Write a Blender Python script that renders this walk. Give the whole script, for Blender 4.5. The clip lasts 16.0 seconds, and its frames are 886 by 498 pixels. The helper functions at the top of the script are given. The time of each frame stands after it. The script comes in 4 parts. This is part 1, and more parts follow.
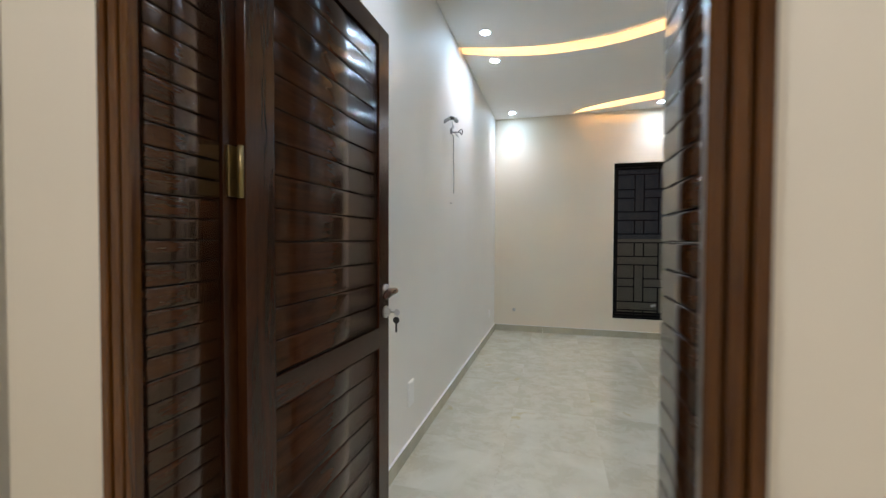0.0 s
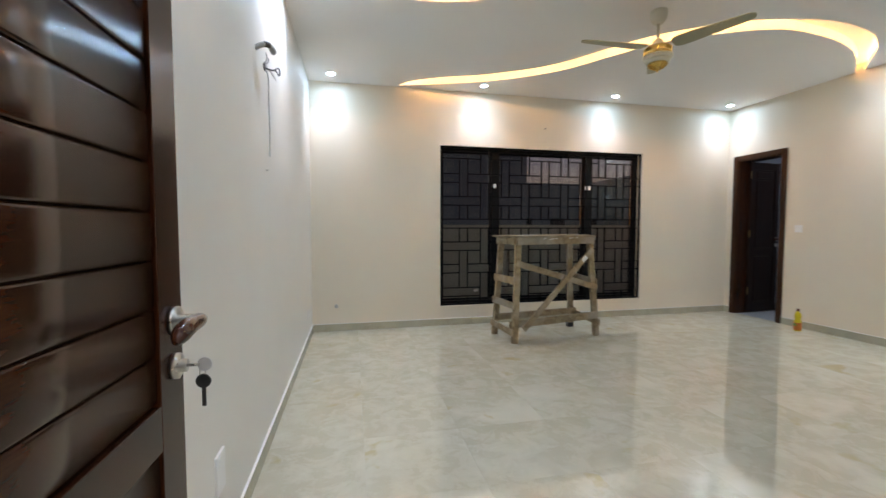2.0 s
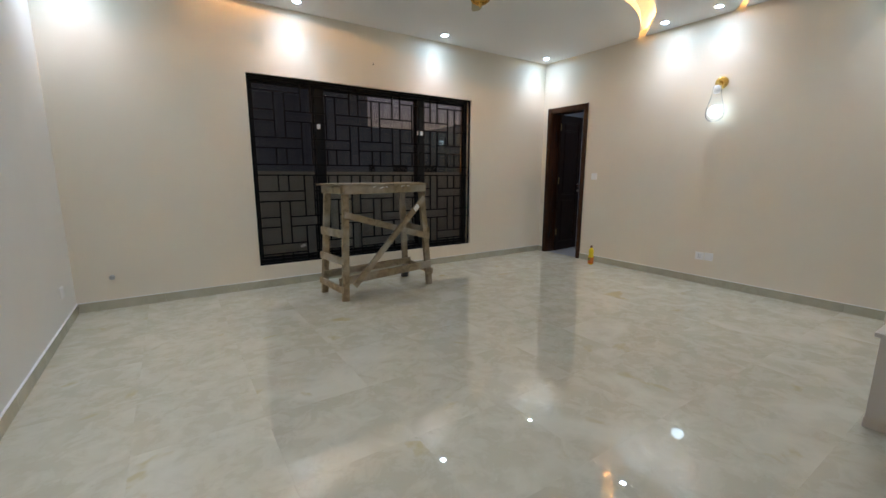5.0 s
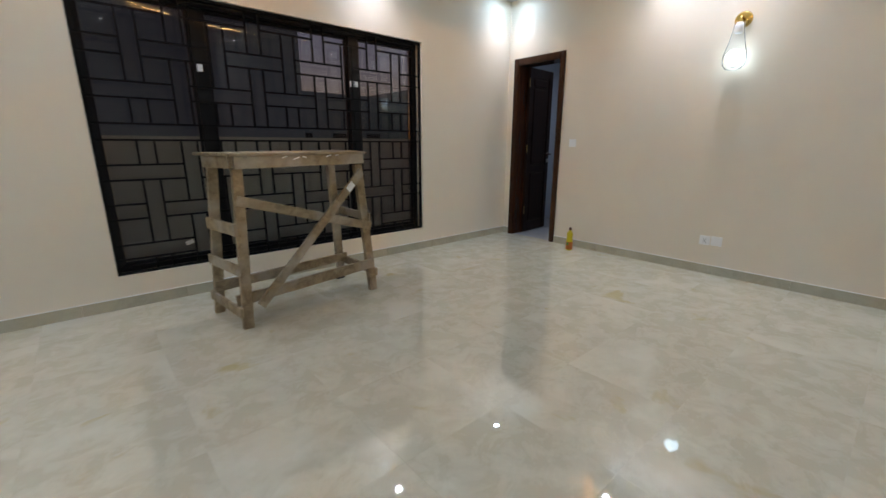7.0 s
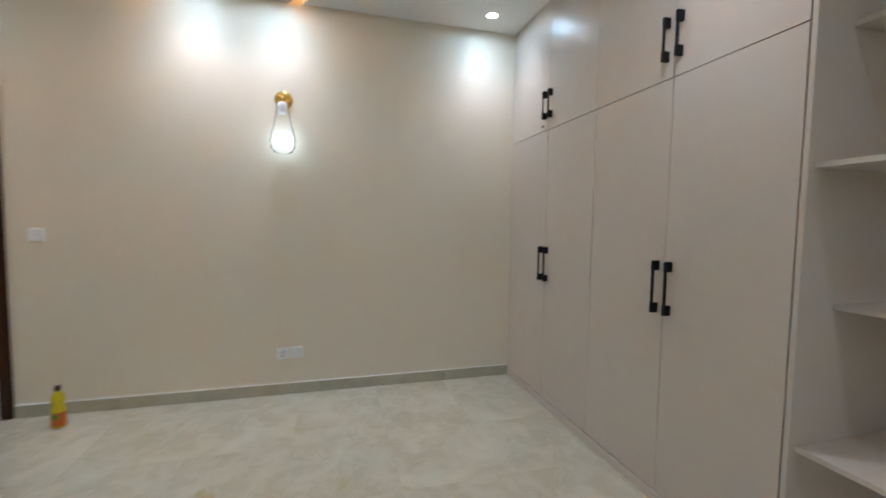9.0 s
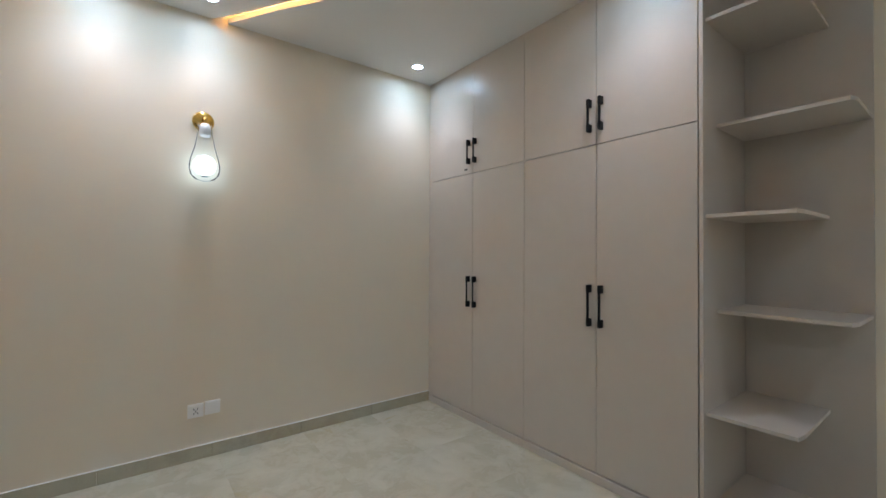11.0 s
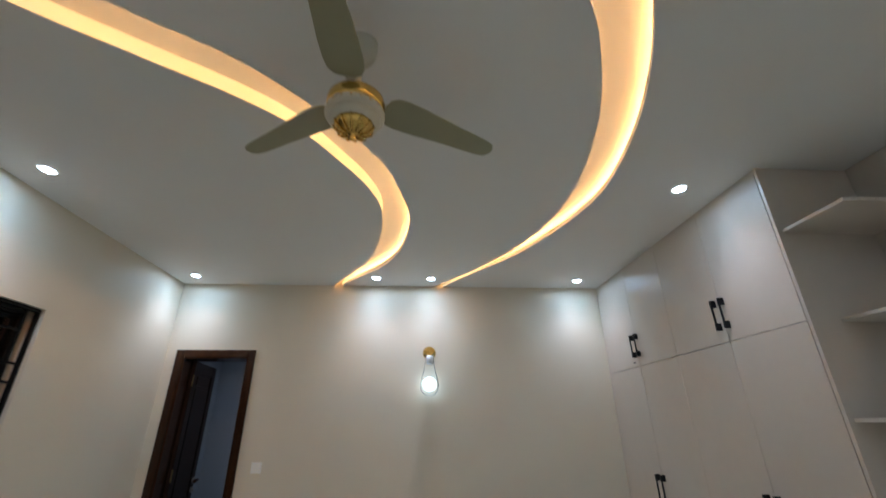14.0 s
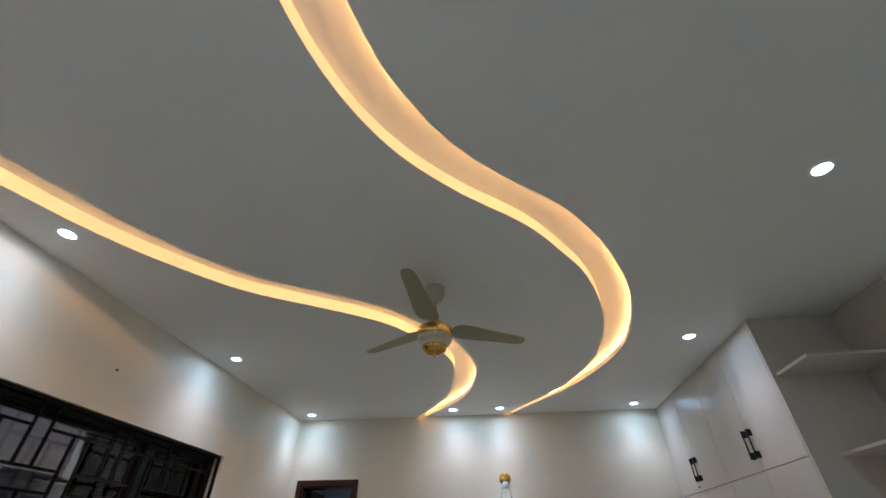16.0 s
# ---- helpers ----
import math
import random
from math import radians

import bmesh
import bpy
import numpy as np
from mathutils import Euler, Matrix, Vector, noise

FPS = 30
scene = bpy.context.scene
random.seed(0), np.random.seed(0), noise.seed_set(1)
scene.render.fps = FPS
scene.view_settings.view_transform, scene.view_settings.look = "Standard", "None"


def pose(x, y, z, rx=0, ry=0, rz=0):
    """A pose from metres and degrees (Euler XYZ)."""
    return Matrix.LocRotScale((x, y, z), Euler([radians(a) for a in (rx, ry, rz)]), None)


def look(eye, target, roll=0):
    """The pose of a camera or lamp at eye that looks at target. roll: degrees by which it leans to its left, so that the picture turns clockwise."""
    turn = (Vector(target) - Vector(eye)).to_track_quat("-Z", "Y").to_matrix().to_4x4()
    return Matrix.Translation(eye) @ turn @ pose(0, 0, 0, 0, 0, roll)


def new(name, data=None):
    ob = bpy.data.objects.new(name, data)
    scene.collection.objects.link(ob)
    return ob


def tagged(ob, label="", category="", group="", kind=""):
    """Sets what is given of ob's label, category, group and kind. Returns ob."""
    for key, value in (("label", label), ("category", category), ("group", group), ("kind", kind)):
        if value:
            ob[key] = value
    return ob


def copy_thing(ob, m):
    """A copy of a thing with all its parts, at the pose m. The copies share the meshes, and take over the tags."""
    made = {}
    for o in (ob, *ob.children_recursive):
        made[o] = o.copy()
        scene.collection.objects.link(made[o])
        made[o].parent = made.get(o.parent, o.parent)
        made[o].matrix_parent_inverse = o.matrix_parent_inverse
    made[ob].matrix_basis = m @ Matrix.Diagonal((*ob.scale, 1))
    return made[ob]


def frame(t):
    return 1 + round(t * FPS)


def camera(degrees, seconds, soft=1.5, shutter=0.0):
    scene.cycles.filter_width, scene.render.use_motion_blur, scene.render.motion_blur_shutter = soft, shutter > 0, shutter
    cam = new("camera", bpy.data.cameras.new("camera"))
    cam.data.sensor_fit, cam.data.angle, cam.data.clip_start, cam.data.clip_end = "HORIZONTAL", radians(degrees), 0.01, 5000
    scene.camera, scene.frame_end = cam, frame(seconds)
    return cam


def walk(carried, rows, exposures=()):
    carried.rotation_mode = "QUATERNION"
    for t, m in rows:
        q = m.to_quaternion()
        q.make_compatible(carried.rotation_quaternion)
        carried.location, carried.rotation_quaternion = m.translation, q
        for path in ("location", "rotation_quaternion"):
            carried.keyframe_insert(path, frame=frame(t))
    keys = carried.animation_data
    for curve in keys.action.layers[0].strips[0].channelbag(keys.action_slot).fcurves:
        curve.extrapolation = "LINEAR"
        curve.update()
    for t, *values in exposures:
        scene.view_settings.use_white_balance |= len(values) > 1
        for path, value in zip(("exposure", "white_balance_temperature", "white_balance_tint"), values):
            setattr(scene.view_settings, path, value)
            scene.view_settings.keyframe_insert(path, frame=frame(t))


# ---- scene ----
cam = camera(94.4, 16.0, shutter=0.35)
PATH = [
    (0, (0.788, -1.298, 1.217), (0.26, 0.631, 1.171), 0.2),
    (0.1, (0.749, -1.237, 1.216), (0.233, 0.695, 1.167), 0.2),
    (0.3, (0.682, -1.136, 1.218), (0.208, 0.807, 1.166), 0.2),
    (0.5, (0.629, -1.032, 1.225), (0.212, 0.924, 1.17), 0.2),
    (1, (0.548, -0.758, 1.19), (0.371, 1.234, 1.132), 0.2),
    (1.5, (0.517, -0.62, 1.193), (0.642, 1.375, 1.116), 0.1),
    (2, (0.459, -0.621, 1.183), (0.888, 1.33, 1.082), -0.0),
    (2.5, (0.39, -0.641, 1.195), (1.088, 1.227, 1.045), -0.1),
    (3, (0.395, -0.701, 1.196), (1.266, 1.089, 0.999), -0.1),
    (3.5, (0.412, -0.694, 1.212), (1.389, 1.032, 0.957), 0.0),
    (4, (0.486, -0.611, 1.185), (1.521, 1.077, 0.901), -0.0),
    (4.2, (0.539, -0.578, 1.196), (1.589, 1.097, 0.896), 0.0),
    (6.3, (1.108, 0.216, 1.147), (2.285, 1.774, 0.714), 0.1),
    (6.5, (1.17, 0.327, 1.131), (2.372, 1.861, 0.683), -0.0),
    (7, (1.405, 0.604, 1.157), (2.679, 2.065, 0.664), 0.1),
    (7.5, (1.716, 0.85, 1.187), (3.169, 2.143, 0.722), 0.2),
    (8, (1.979, 1.041, 1.25), (3.76, 1.874, 0.884), 0.6),
    (8.5, (2.209, 1.265, 1.263), (4.19, 1.39, 1.021), 0.9),
    (9, (2.471, 1.453, 1.291), (4.396, 0.926, 1.161), 0.8),
    (9.5, (2.662, 1.697, 1.313), (4.392, 0.695, 1.26), 0.7),
    (9.7, (2.705, 1.765, 1.314), (4.351, 0.629, 1.28), 0.6),
    (11.8, (2.522, 2.216, 1.301), (4.113, 1.004, 1.33), 0.3),
    (12, (2.483, 2.192, 1.314), (4.14, 1.072, 1.353), 0.1),
    (12.5, (2.343, 2.129, 1.352), (4.158, 1.3, 1.493), -0.4),
    (13, (2.119, 2.073, 1.408), (4.018, 1.543, 1.739), -0.6),
    (13.5, (1.887, 2.005, 1.455), (3.783, 1.708, 2.019), -0.8),
    (14, (1.592, 1.919, 1.476), (3.421, 1.788, 2.275), -0.6),
    (14.5, (1.296, 1.922, 1.472), (3.034, 1.898, 2.462), -0.4),
    (15, (1.009, 1.894, 1.482), (2.671, 1.946, 2.595), -0.3),
    (15.5, (0.745, 1.837, 1.475), (2.354, 1.959, 2.656), -0.2),
    (16, (0.536, 1.822, 1.467), (2.124, 2.016, 2.667), -0.1),
]
S = 1.09  # plan units to metres: floor tiles of 0.60 m, wardrobe 0.60 m deep, doorway 0.93 m wide
EXPOSURES = [(0, 0.6, 7850, 20), (0.4, 0.92, 7850, 19), (1.2, 0.98, 7850, 21), (2, 0.82, 7850, 21), (3, 0.62, 7850, 21), (4.2, 0.48, 7850, 21), (7, 0.58, 7850, 22), (7.5, 0.76, 7850, 22), (8, 0.73, 7850, 22), (9, 0.38, 7850, 21), (9.7, 0.2, 7850, 21), (11.8, 0.16, 7850, 21), (13, 0.13, 7800, 21), (14, -0.04, 7500, 20), (16, -0.17, 7200, 20)]
walk(cam, [(t, look([S * v for v in eye], [S * v for v in target], roll)) for t, eye, target, roll in PATH], EXPOSURES)

# ---- light ----
world = bpy.data.worlds.new("dusk")
scene.world = world
world.use_nodes = True
wn = world.node_tree
for n in list(wn.nodes):
    wn.nodes.remove(n)
sky = wn.nodes.new("ShaderNodeTexSky")
sky.sky_type, sky.sun_disc = "NISHITA", False
sky.sun_elevation, sky.sun_rotation = radians(3), radians(290)
sky_bg, sky_out = wn.nodes.new("ShaderNodeBackground"), wn.nodes.new("ShaderNodeOutputWorld")
SKY_STRENGTH = 0.08
sky_bg.inputs["Strength"].default_value = SKY_STRENGTH
dusk = wn.nodes.new("ShaderNodeMix")
dusk.data_type, dusk.blend_type = "RGBA", "MULTIPLY"
dusk.inputs[0].default_value = 1.0
dusk.inputs[7].default_value = (0.86, 0.66, 1.0, 1)
wn.links.new(sky.outputs[0], dusk.inputs[6])
wn.links.new(dusk.outputs[2], sky_bg.inputs[0])
wn.links.new(sky_bg.outputs[0], sky_out.inputs[0])

COOL = (0.615, 0.735, 0.99)
WARM = (1.0, 0.60, 0.235)
DOWNLIGHT_WATTS = 22.0
LED_STRENGTH = 43.0
BULB_STRENGTH = 4.0


# ---- materials ----
class Nodes:
    """A Principled material whose inputs are set by name."""

    def __init__(self, name, color=(0.8, 0.8, 0.8), rough=0.5, metal=0.0, **more):
        self.mat = bpy.data.materials.new(name)
        self.mat.use_nodes = True
        self.t = self.mat.node_tree
        self.p = self.t.nodes["Principled BSDF"]
        self.p.inputs["Base Color"].default_value = (*color, 1)
        self.p.inputs["Roughness"].default_value = rough
        self.p.inputs["Metallic"].default_value = metal
        for k, v in more.items():
            self.p.inputs[k.replace("_", " ")].default_value = v

    def add(self, kind, **values):
        n = self.t.nodes.new("ShaderNode" + kind)
        for k, v in values.items():
            k = k.replace("_", " ")
            if k in n.inputs:
                n.inputs[k].default_value = v
        return n

    def link(self, a, out, b, inp):
        self.t.links.new(a.outputs[out], b.inputs[inp])

    def coords(self, scale=(1, 1, 1), world_space=False):
        tc, mp = self.add("TexCoord"), self.add("Mapping")
        mp.inputs["Scale"].default_value = scale
        if world_space:
            geo = self.add("NewGeometry")
            self.link(geo, "Position", mp, "Vector")
        else:
            self.link(tc, "Object", mp, "Vector")
        return mp

    def noise(self, mp, scale, detail=4.0, rough=0.6, distortion=0.0):
        n = self.add("TexNoise", Scale=scale, Detail=detail, Roughness=rough, Distortion=distortion)
        self.link(mp, "Vector", n, "Vector")
        return n

    def ramp(self, src, out, stops):
        r = self.add("ValToRGB")
        e = r.color_ramp.elements
        while len(e) < len(stops):
            e.new(0.5)
        for el, (pos, c) in zip(e, stops):
            el.position, el.color = pos, (*c, 1)
        self.link(src, out, r, "Fac")
        return r

    def mix(self, fac, a, b, mode="MIX"):
        m = self.add("Mix")
        m.data_type, m.blend_type = "RGBA", mode
        for val, sock in ((fac, m.inputs[0]), (a, m.inputs[6]), (b, m.inputs[7])):
            if isinstance(val, tuple) and hasattr(val[0], "outputs"):
                self.t.links.new(val[0].outputs[val[1]], sock)
            elif isinstance(val, tuple):
                sock.default_value = (*val, 1)
            else:
                sock.default_value = val
        return (m, 2)

    def base(self, pair):
        self.t.links.new(pair[0].outputs[pair[1]], self.p.inputs["Base Color"])

    def roughness(self, src, out, lo, hi):
        m = self.add("MapRange")
        m.inputs["To Min"].default_value, m.inputs["To Max"].default_value = lo, hi
        self.link(src, out, m, "Value")
        self.link(m, 0, self.p, "Roughness")

    def bump(self, src, out, strength, distance=0.002):
        b = self.add("Bump", Strength=strength, Distance=distance)
        self.link(src, out, b, "Height")
        self.link(b, 0, self.p, "Normal")


def paint(name, color, rough=0.55, mottled=0.05, grain=0.15):
    """Rolled emulsion: faint large unevenness, fine roller grain."""
    m = Nodes(name, color, rough)
    mp = m.coords(world_space=True)
    big, fine = m.noise(mp, 0.9, 5, 0.6), m.noise(mp, 260, 2, 0.5)
    dark = tuple(c * (1 - mottled) for c in color)
    r = m.ramp(big, "Fac", [(0.3, dark), (0.7, color)])
    m.base((r, 0))
    m.roughness(big, "Fac", rough - 0.06, rough + 0.06)
    m.bump(fine, "Fac", grain, 0.001)
    return m.mat


def wood(name, dark, light, rough, stretch, coat=0.0, scale=1.0, wear=0.0, spec=0.5):
    """Grained timber; stretch gives the scale along x, y, z (small along the grain)."""
    m = Nodes(name, light, rough, Coat_Weight=coat, Coat_Roughness=0.04, Specular_IOR_Level=spec)
    mp = m.coords(stretch)
    info = m.add("ObjectInfo")
    shift = m.add("VectorMath")
    shift.operation = "ADD"
    mul = m.add("Math")
    mul.operation = "MULTIPLY"
    mul.inputs[1].default_value = 37.0
    m.link(info, "Random", mul, 0)
    m.link(mp, "Vector", shift, 0)
    m.link(mul, 0, shift, 1)
    a = m.add("TexNoise", Scale=3.2 * scale, Detail=6.0, Roughness=0.65, Distortion=0.6)
    b = m.add("TexNoise", Scale=38.0 * scale, Detail=3.0, Roughness=0.6)
    c = m.add("TexNoise", Scale=0.9 * scale, Detail=2.0)
    for n in (a, b, c):
        m.link(shift, 0, n, "Vector")
    r = m.ramp(a, "Fac", [(0.32, dark), (0.68, light)])
    fine = m.ramp(b, "Fac", [(0.35, (0.55, 0.55, 0.55)), (0.6, (1, 1, 1))])
    col = m.mix(0.4, (r, 0), (fine, 0), "MULTIPLY")
    if wear:
        w = m.ramp(c, "Fac", [(0.5, (0, 0, 0)), (0.62, (1, 1, 1))])
        grey = m.mix(wear, col, tuple(min(1, x * 1.25) for x in (0.42, 0.38, 0.33)))
        col = m.mix((w, 0), col, grey)
    m.base(col)
    m.roughness(b, "Fac", rough, rough + 0.10)
    m.bump(b, "Fac", 0.04, 0.001)
    return m.mat


def plain(name, color, rough=0.4, metal=0.0, vary=0.08, **more):
    m = Nodes(name, color, rough, metal, **more)
    mp = m.coords()
    n, f = m.noise(mp, 9, 4), m.noise(mp, 120, 2)
    r = m.ramp(n, "Fac", [(0.3, tuple(c * (1 - vary) for c in color)), (0.7, color)])
    m.base((r, 0))
    m.roughness(f, "Fac", max(0.02, rough - 0.05), rough + 0.08)
    return m.mat


def glow(name, color, strength):
    m = Nodes(name, color, 0.5)
    m.p.inputs["Emission Color"].default_value = (*color, 1)
    m.p.inputs["Emission Strength"].default_value = strength
    return m.mat


def glass(name, tint=(1, 1, 1), ior=1.45):
    """A thin pane: it lets light straight through, tinted, and mirrors by its angle."""
    m = Nodes(name, tint, 0.0)
    clear, gloss, fres, mixer = m.add("BsdfTransparent"), m.add("BsdfGlossy"), m.add("Fresnel", IOR=ior), m.add("MixShader")
    clear.inputs["Color"].default_value = (*tint, 1)
    gloss.inputs["Roughness"].default_value = 0.01
    m.link(fres, 0, mixer, 0)
    m.t.links.new(clear.outputs[0], mixer.inputs[1])
    m.t.links.new(gloss.outputs[0], mixer.inputs[2])
    m.t.links.new(mixer.outputs[0], m.t.nodes["Material Output"].inputs["Surface"])
    return m.mat


def marble(name, base, cloud, pale, stain, rough):
    """Polished onyx-look porcelain, each tile with its own figure."""
    m = Nodes(name, base, rough)
    mp = m.coords(world_space=True)
    info, mul, add = m.add("ObjectInfo"), m.add("Math"), m.add("VectorMath")
    mul.operation, add.operation = "MULTIPLY", "ADD"
    mul.inputs[1].default_value = 91.0
    m.link(info, "Random", mul, 0)
    m.link(mp, "Vector", add, 0)
    m.link(mul, 0, add, 1)
    big = m.add("TexNoise", Scale=2.0, Detail=3.0, Roughness=0.5, Distortion=0.7)
    vein = m.add("TexNoise", Scale=6.5, Detail=9.0, Roughness=0.68, Distortion=0.5)
    spot = m.add("TexNoise", Scale=3.4, Detail=3.0, Roughness=0.5, Distortion=0.4)
    for n in (big, vein, spot):
        m.link(add, 0, n, "Vector")
    c1 = m.ramp(big, "Fac", [(0.36, cloud), (0.55, base), (0.70, pale)])
    v = m.ramp(vein, "Fac", [(0.46, (0, 0, 0)), (0.52, (0.5, 0.5, 0.5)), (0.60, (0.75, 0.75, 0.75)), (0.64, (1, 1, 1))])
    c2 = m.mix((v, 0), (c1, 0), pale)
    c2 = m.mix(0.75, (c1, 0), c2)
    # crystalline patches with torn edges
    warp, push, patch = m.add("VectorMath"), m.add("VectorMath"), m.add("TexVoronoi", Scale=5.0, Randomness=1.0)
    warp.operation, push.operation = "SCALE", "ADD"
    warp.inputs["Scale"].default_value = 0.30
    m.link(vein, "Color", warp, 0)
    m.link(add, 0, push, 0)
    m.link(warp, 0, push, 1)
    m.link(push, 0, patch, "Vector")
    tone = m.ramp(patch, "Color", [(0.15, cloud), (0.5, base), (0.85, pale)])
    c2 = m.mix(0.16, c2, (tone, 0))
    s = m.ramp(spot, "Fac", [(0.66, (0, 0, 0)), (0.74, (1, 1, 1))])
    c3 = m.mix((s, 0), c2, m.mix(0.5, c2, stain))
    m.p.inputs["IOR"].default_value = 2.0
    m.base(c3)
    m.roughness(vein, "Fac", rough, rough + 0.015)
    return m.mat


WALL = paint("wall_paint", (0.865, 0.77, 0.63))
# whiter west wall paint, lightened further to hold the corridor's light
WALLW = paint("white_paint_corridor_lit", (0.88, 0.855, 0.80))
CEIL = paint("ceiling_paint", (0.87, 0.86, 0.835), 0.7, 0.03)
BATH = paint("bathroom_wall", (0.54, 0.65, 0.74), 0.3, 0.05)
BATHFLOOR = paint("bathroom_floor_tile", (0.45, 0.47, 0.48), 0.25, 0.1)
TILE = marble("polished_floor_tile", (0.60, 0.56, 0.43), (0.56, 0.52, 0.395), (0.72, 0.685, 0.56), (0.50, 0.38, 0.12), 0.008)
SKIRT = marble("skirting_tile", (0.47, 0.435, 0.325), (0.43, 0.395, 0.295), (0.53, 0.495, 0.38), (0.38, 0.32, 0.20), 0.2)
GROUT = plain("grout", (0.50, 0.48, 0.42), 0.5)
DOORH = wood("lacquered_dark_wood_planks", (0.026, 0.0075, 0.0026), (0.062, 0.0185, 0.0058), 0.14, (1, 0.6, 9), spec=0.36)
DOORV = wood("lacquered_dark_wood_stiles", (0.028, 0.008, 0.0028), (0.068, 0.020, 0.0062), 0.16, (8, 8, 0.6), spec=0.36)
# bathroom leaf: the door wood darkened in colour for the dim room, no coat
DOORD = wood("satin_door_wood_shaded", (0.010, 0.0032, 0.0015), (0.028, 0.009, 0.0035), 0.4, (8, 8, 0.6), spec=0.25)
CASING = wood("red_brown_casing_wood", (0.040, 0.010, 0.0015), (0.15, 0.048, 0.007), 0.14, (9, 9, 0.5), 0.2)
LINING = wood("lacquered_lining_planks", (0.020, 0.006, 0.0018), (0.060, 0.0185, 0.0045), 0.20, (1, 0.8, 7), 0.3)
RAW = wood("raw_weathered_timber", (0.20, 0.135, 0.075), (0.44, 0.33, 0.20), 0.75, (6, 6, 6), 0.0, 0.6, 0.4)
LAMINATE = plain("greige_laminate", (0.69, 0.60, 0.52), 0.32, 0, 0.03)
BOARD = plain("greige_melamine", (0.60, 0.53, 0.46), 0.5, 0, 0.04)
GROOVE_SHADE = plain("groove_shade_black", (0.02, 0.018, 0.016), 0.8)
BLACK = plain("black_aluminium", (0.006, 0.006, 0.007), 0.38, 0.0, 0.2, Specular_IOR_Level=0.25)
IRON = plain("black_painted_steel", (0.005, 0.005, 0.005), 0.5, 0.0, 0.2, Specular_IOR_Level=0.12)
STEEL = plain("brushed_steel", (0.55, 0.54, 0.52), 0.28, 1.0)
BRASS = plain("polished_brass", (0.75, 0.50, 0.16), 0.18, 1.0)
OLDBRASS = plain("antique_brass_hinge", (0.34, 0.25, 0.12), 0.35, 1.0, 0.3)
# blade cream darkened to olive: the underside's shade is in the colour
BLADE = plain("cream_blade_underside_shade", (0.36, 0.34, 0.22), 0.4, 0, 0.04)
CREAM = plain("cream_enamel", (0.62, 0.60, 0.50), 0.3, 0, 0.04)
WHITEPLASTIC = plain("white_plastic", (0.95, 0.94, 0.92), 0.3, 0, 0.03)
GREYPIPE = plain("grey_conduit", (0.40, 0.40, 0.38), 0.6)
BLACKTAPE = plain("black_tape", (0.03, 0.03, 0.03), 0.5)
WIRE = plain("white_wire", (0.55, 0.53, 0.5), 0.5)
YELLOW = plain("yellow_plastic", (0.72, 0.55, 0.02), 0.3, 0, 0.05)
ORANGE = plain("orange_print", (0.62, 0.16, 0.02), 0.4)
GREENP = plain("green_print", (0.10, 0.28, 0.04), 0.4)
REDCAP = plain("dark_red_cap", (0.12, 0.02, 0.01), 0.35)
GRIP = wood("polished_handle_wood", (0.04, 0.012, 0.006), (0.12, 0.04, 0.018), 0.15, (3, 3, 3), 0.6)
GLASS = glass("clear_glass", (0.98, 0.99, 1.0), 1.06)
TINT = glass("dark_tinted_window_glass", (0.80, 0.85, 0.88), 1.42)
FROST = plain("etched_plastic", (0.75, 0.75, 0.78), 0.3)
LAMP_FACE = glow("downlight_diffuser", (0.37, 0.665, 1.0), 200.0)
LAMP_DIM = glow("dim_downlight_diffuser", COOL, 40.0)
LED_FACE = glow("warm_led_strip", WARM, LED_STRENGTH)
BULB = glow("white_glass_globe", (0.50, 0.79, 1.0), BULB_STRENGTH)
RENDER_OUT = paint("grey_plaster_outside", (0.56, 0.54, 0.42), 0.8, 0.2)
NEIGHBOUR = paint("dark_facade", (0.165, 0.20, 0.215), 0.8, 0.2)
PAVING = paint("concrete_yard", (0.25, 0.24, 0.22), 0.8, 0.2)


# ---- builders ----
def mesh_object(name, bm, material, smooth=False):
    me = bpy.data.meshes.new(name)
    bmesh.ops.recalc_face_normals(bm, faces=bm.faces)
    bm.to_mesh(me)
    bm.free()
    if smooth:
        for p in me.polygons:
            p.use_smooth = True
    me.materials.append(material)
    return new(name, me)


def part(name, bm, material, parent, label="", smooth=False):
    ob = mesh_object(name, bm, material, smooth)
    ob.parent = parent
    if label:
        tagged(ob, label)
    return ob


def thing(name, where, label, category, group="", kind="", turn=0.0):
    ob = new(name)
    ob.empty_display_size = 0.05
    ob.matrix_world = pose(*where, 0, 0, turn)
    return tagged(ob, label, category, group, kind)


def add_box(bm, lo, hi, bevel=0.0, segments=1):
    r = bmesh.ops.create_cube(bm, size=1.0)
    vs = r["verts"]
    for v in vs:
        for i in range(3):
            v.co[i] = lo[i] + (v.co[i] + 0.5) * (hi[i] - lo[i])
    if bevel:
        es = list({e for v in vs for e in v.link_edges})
        bmesh.ops.bevel(bm, geom=es, offset=bevel, segments=segments, affect="EDGES", profile=0.5)


def box(lo, hi, bevel=0.0, segments=1):
    bm = bmesh.new()
    add_box(bm, lo, hi, bevel, segments)
    return bm


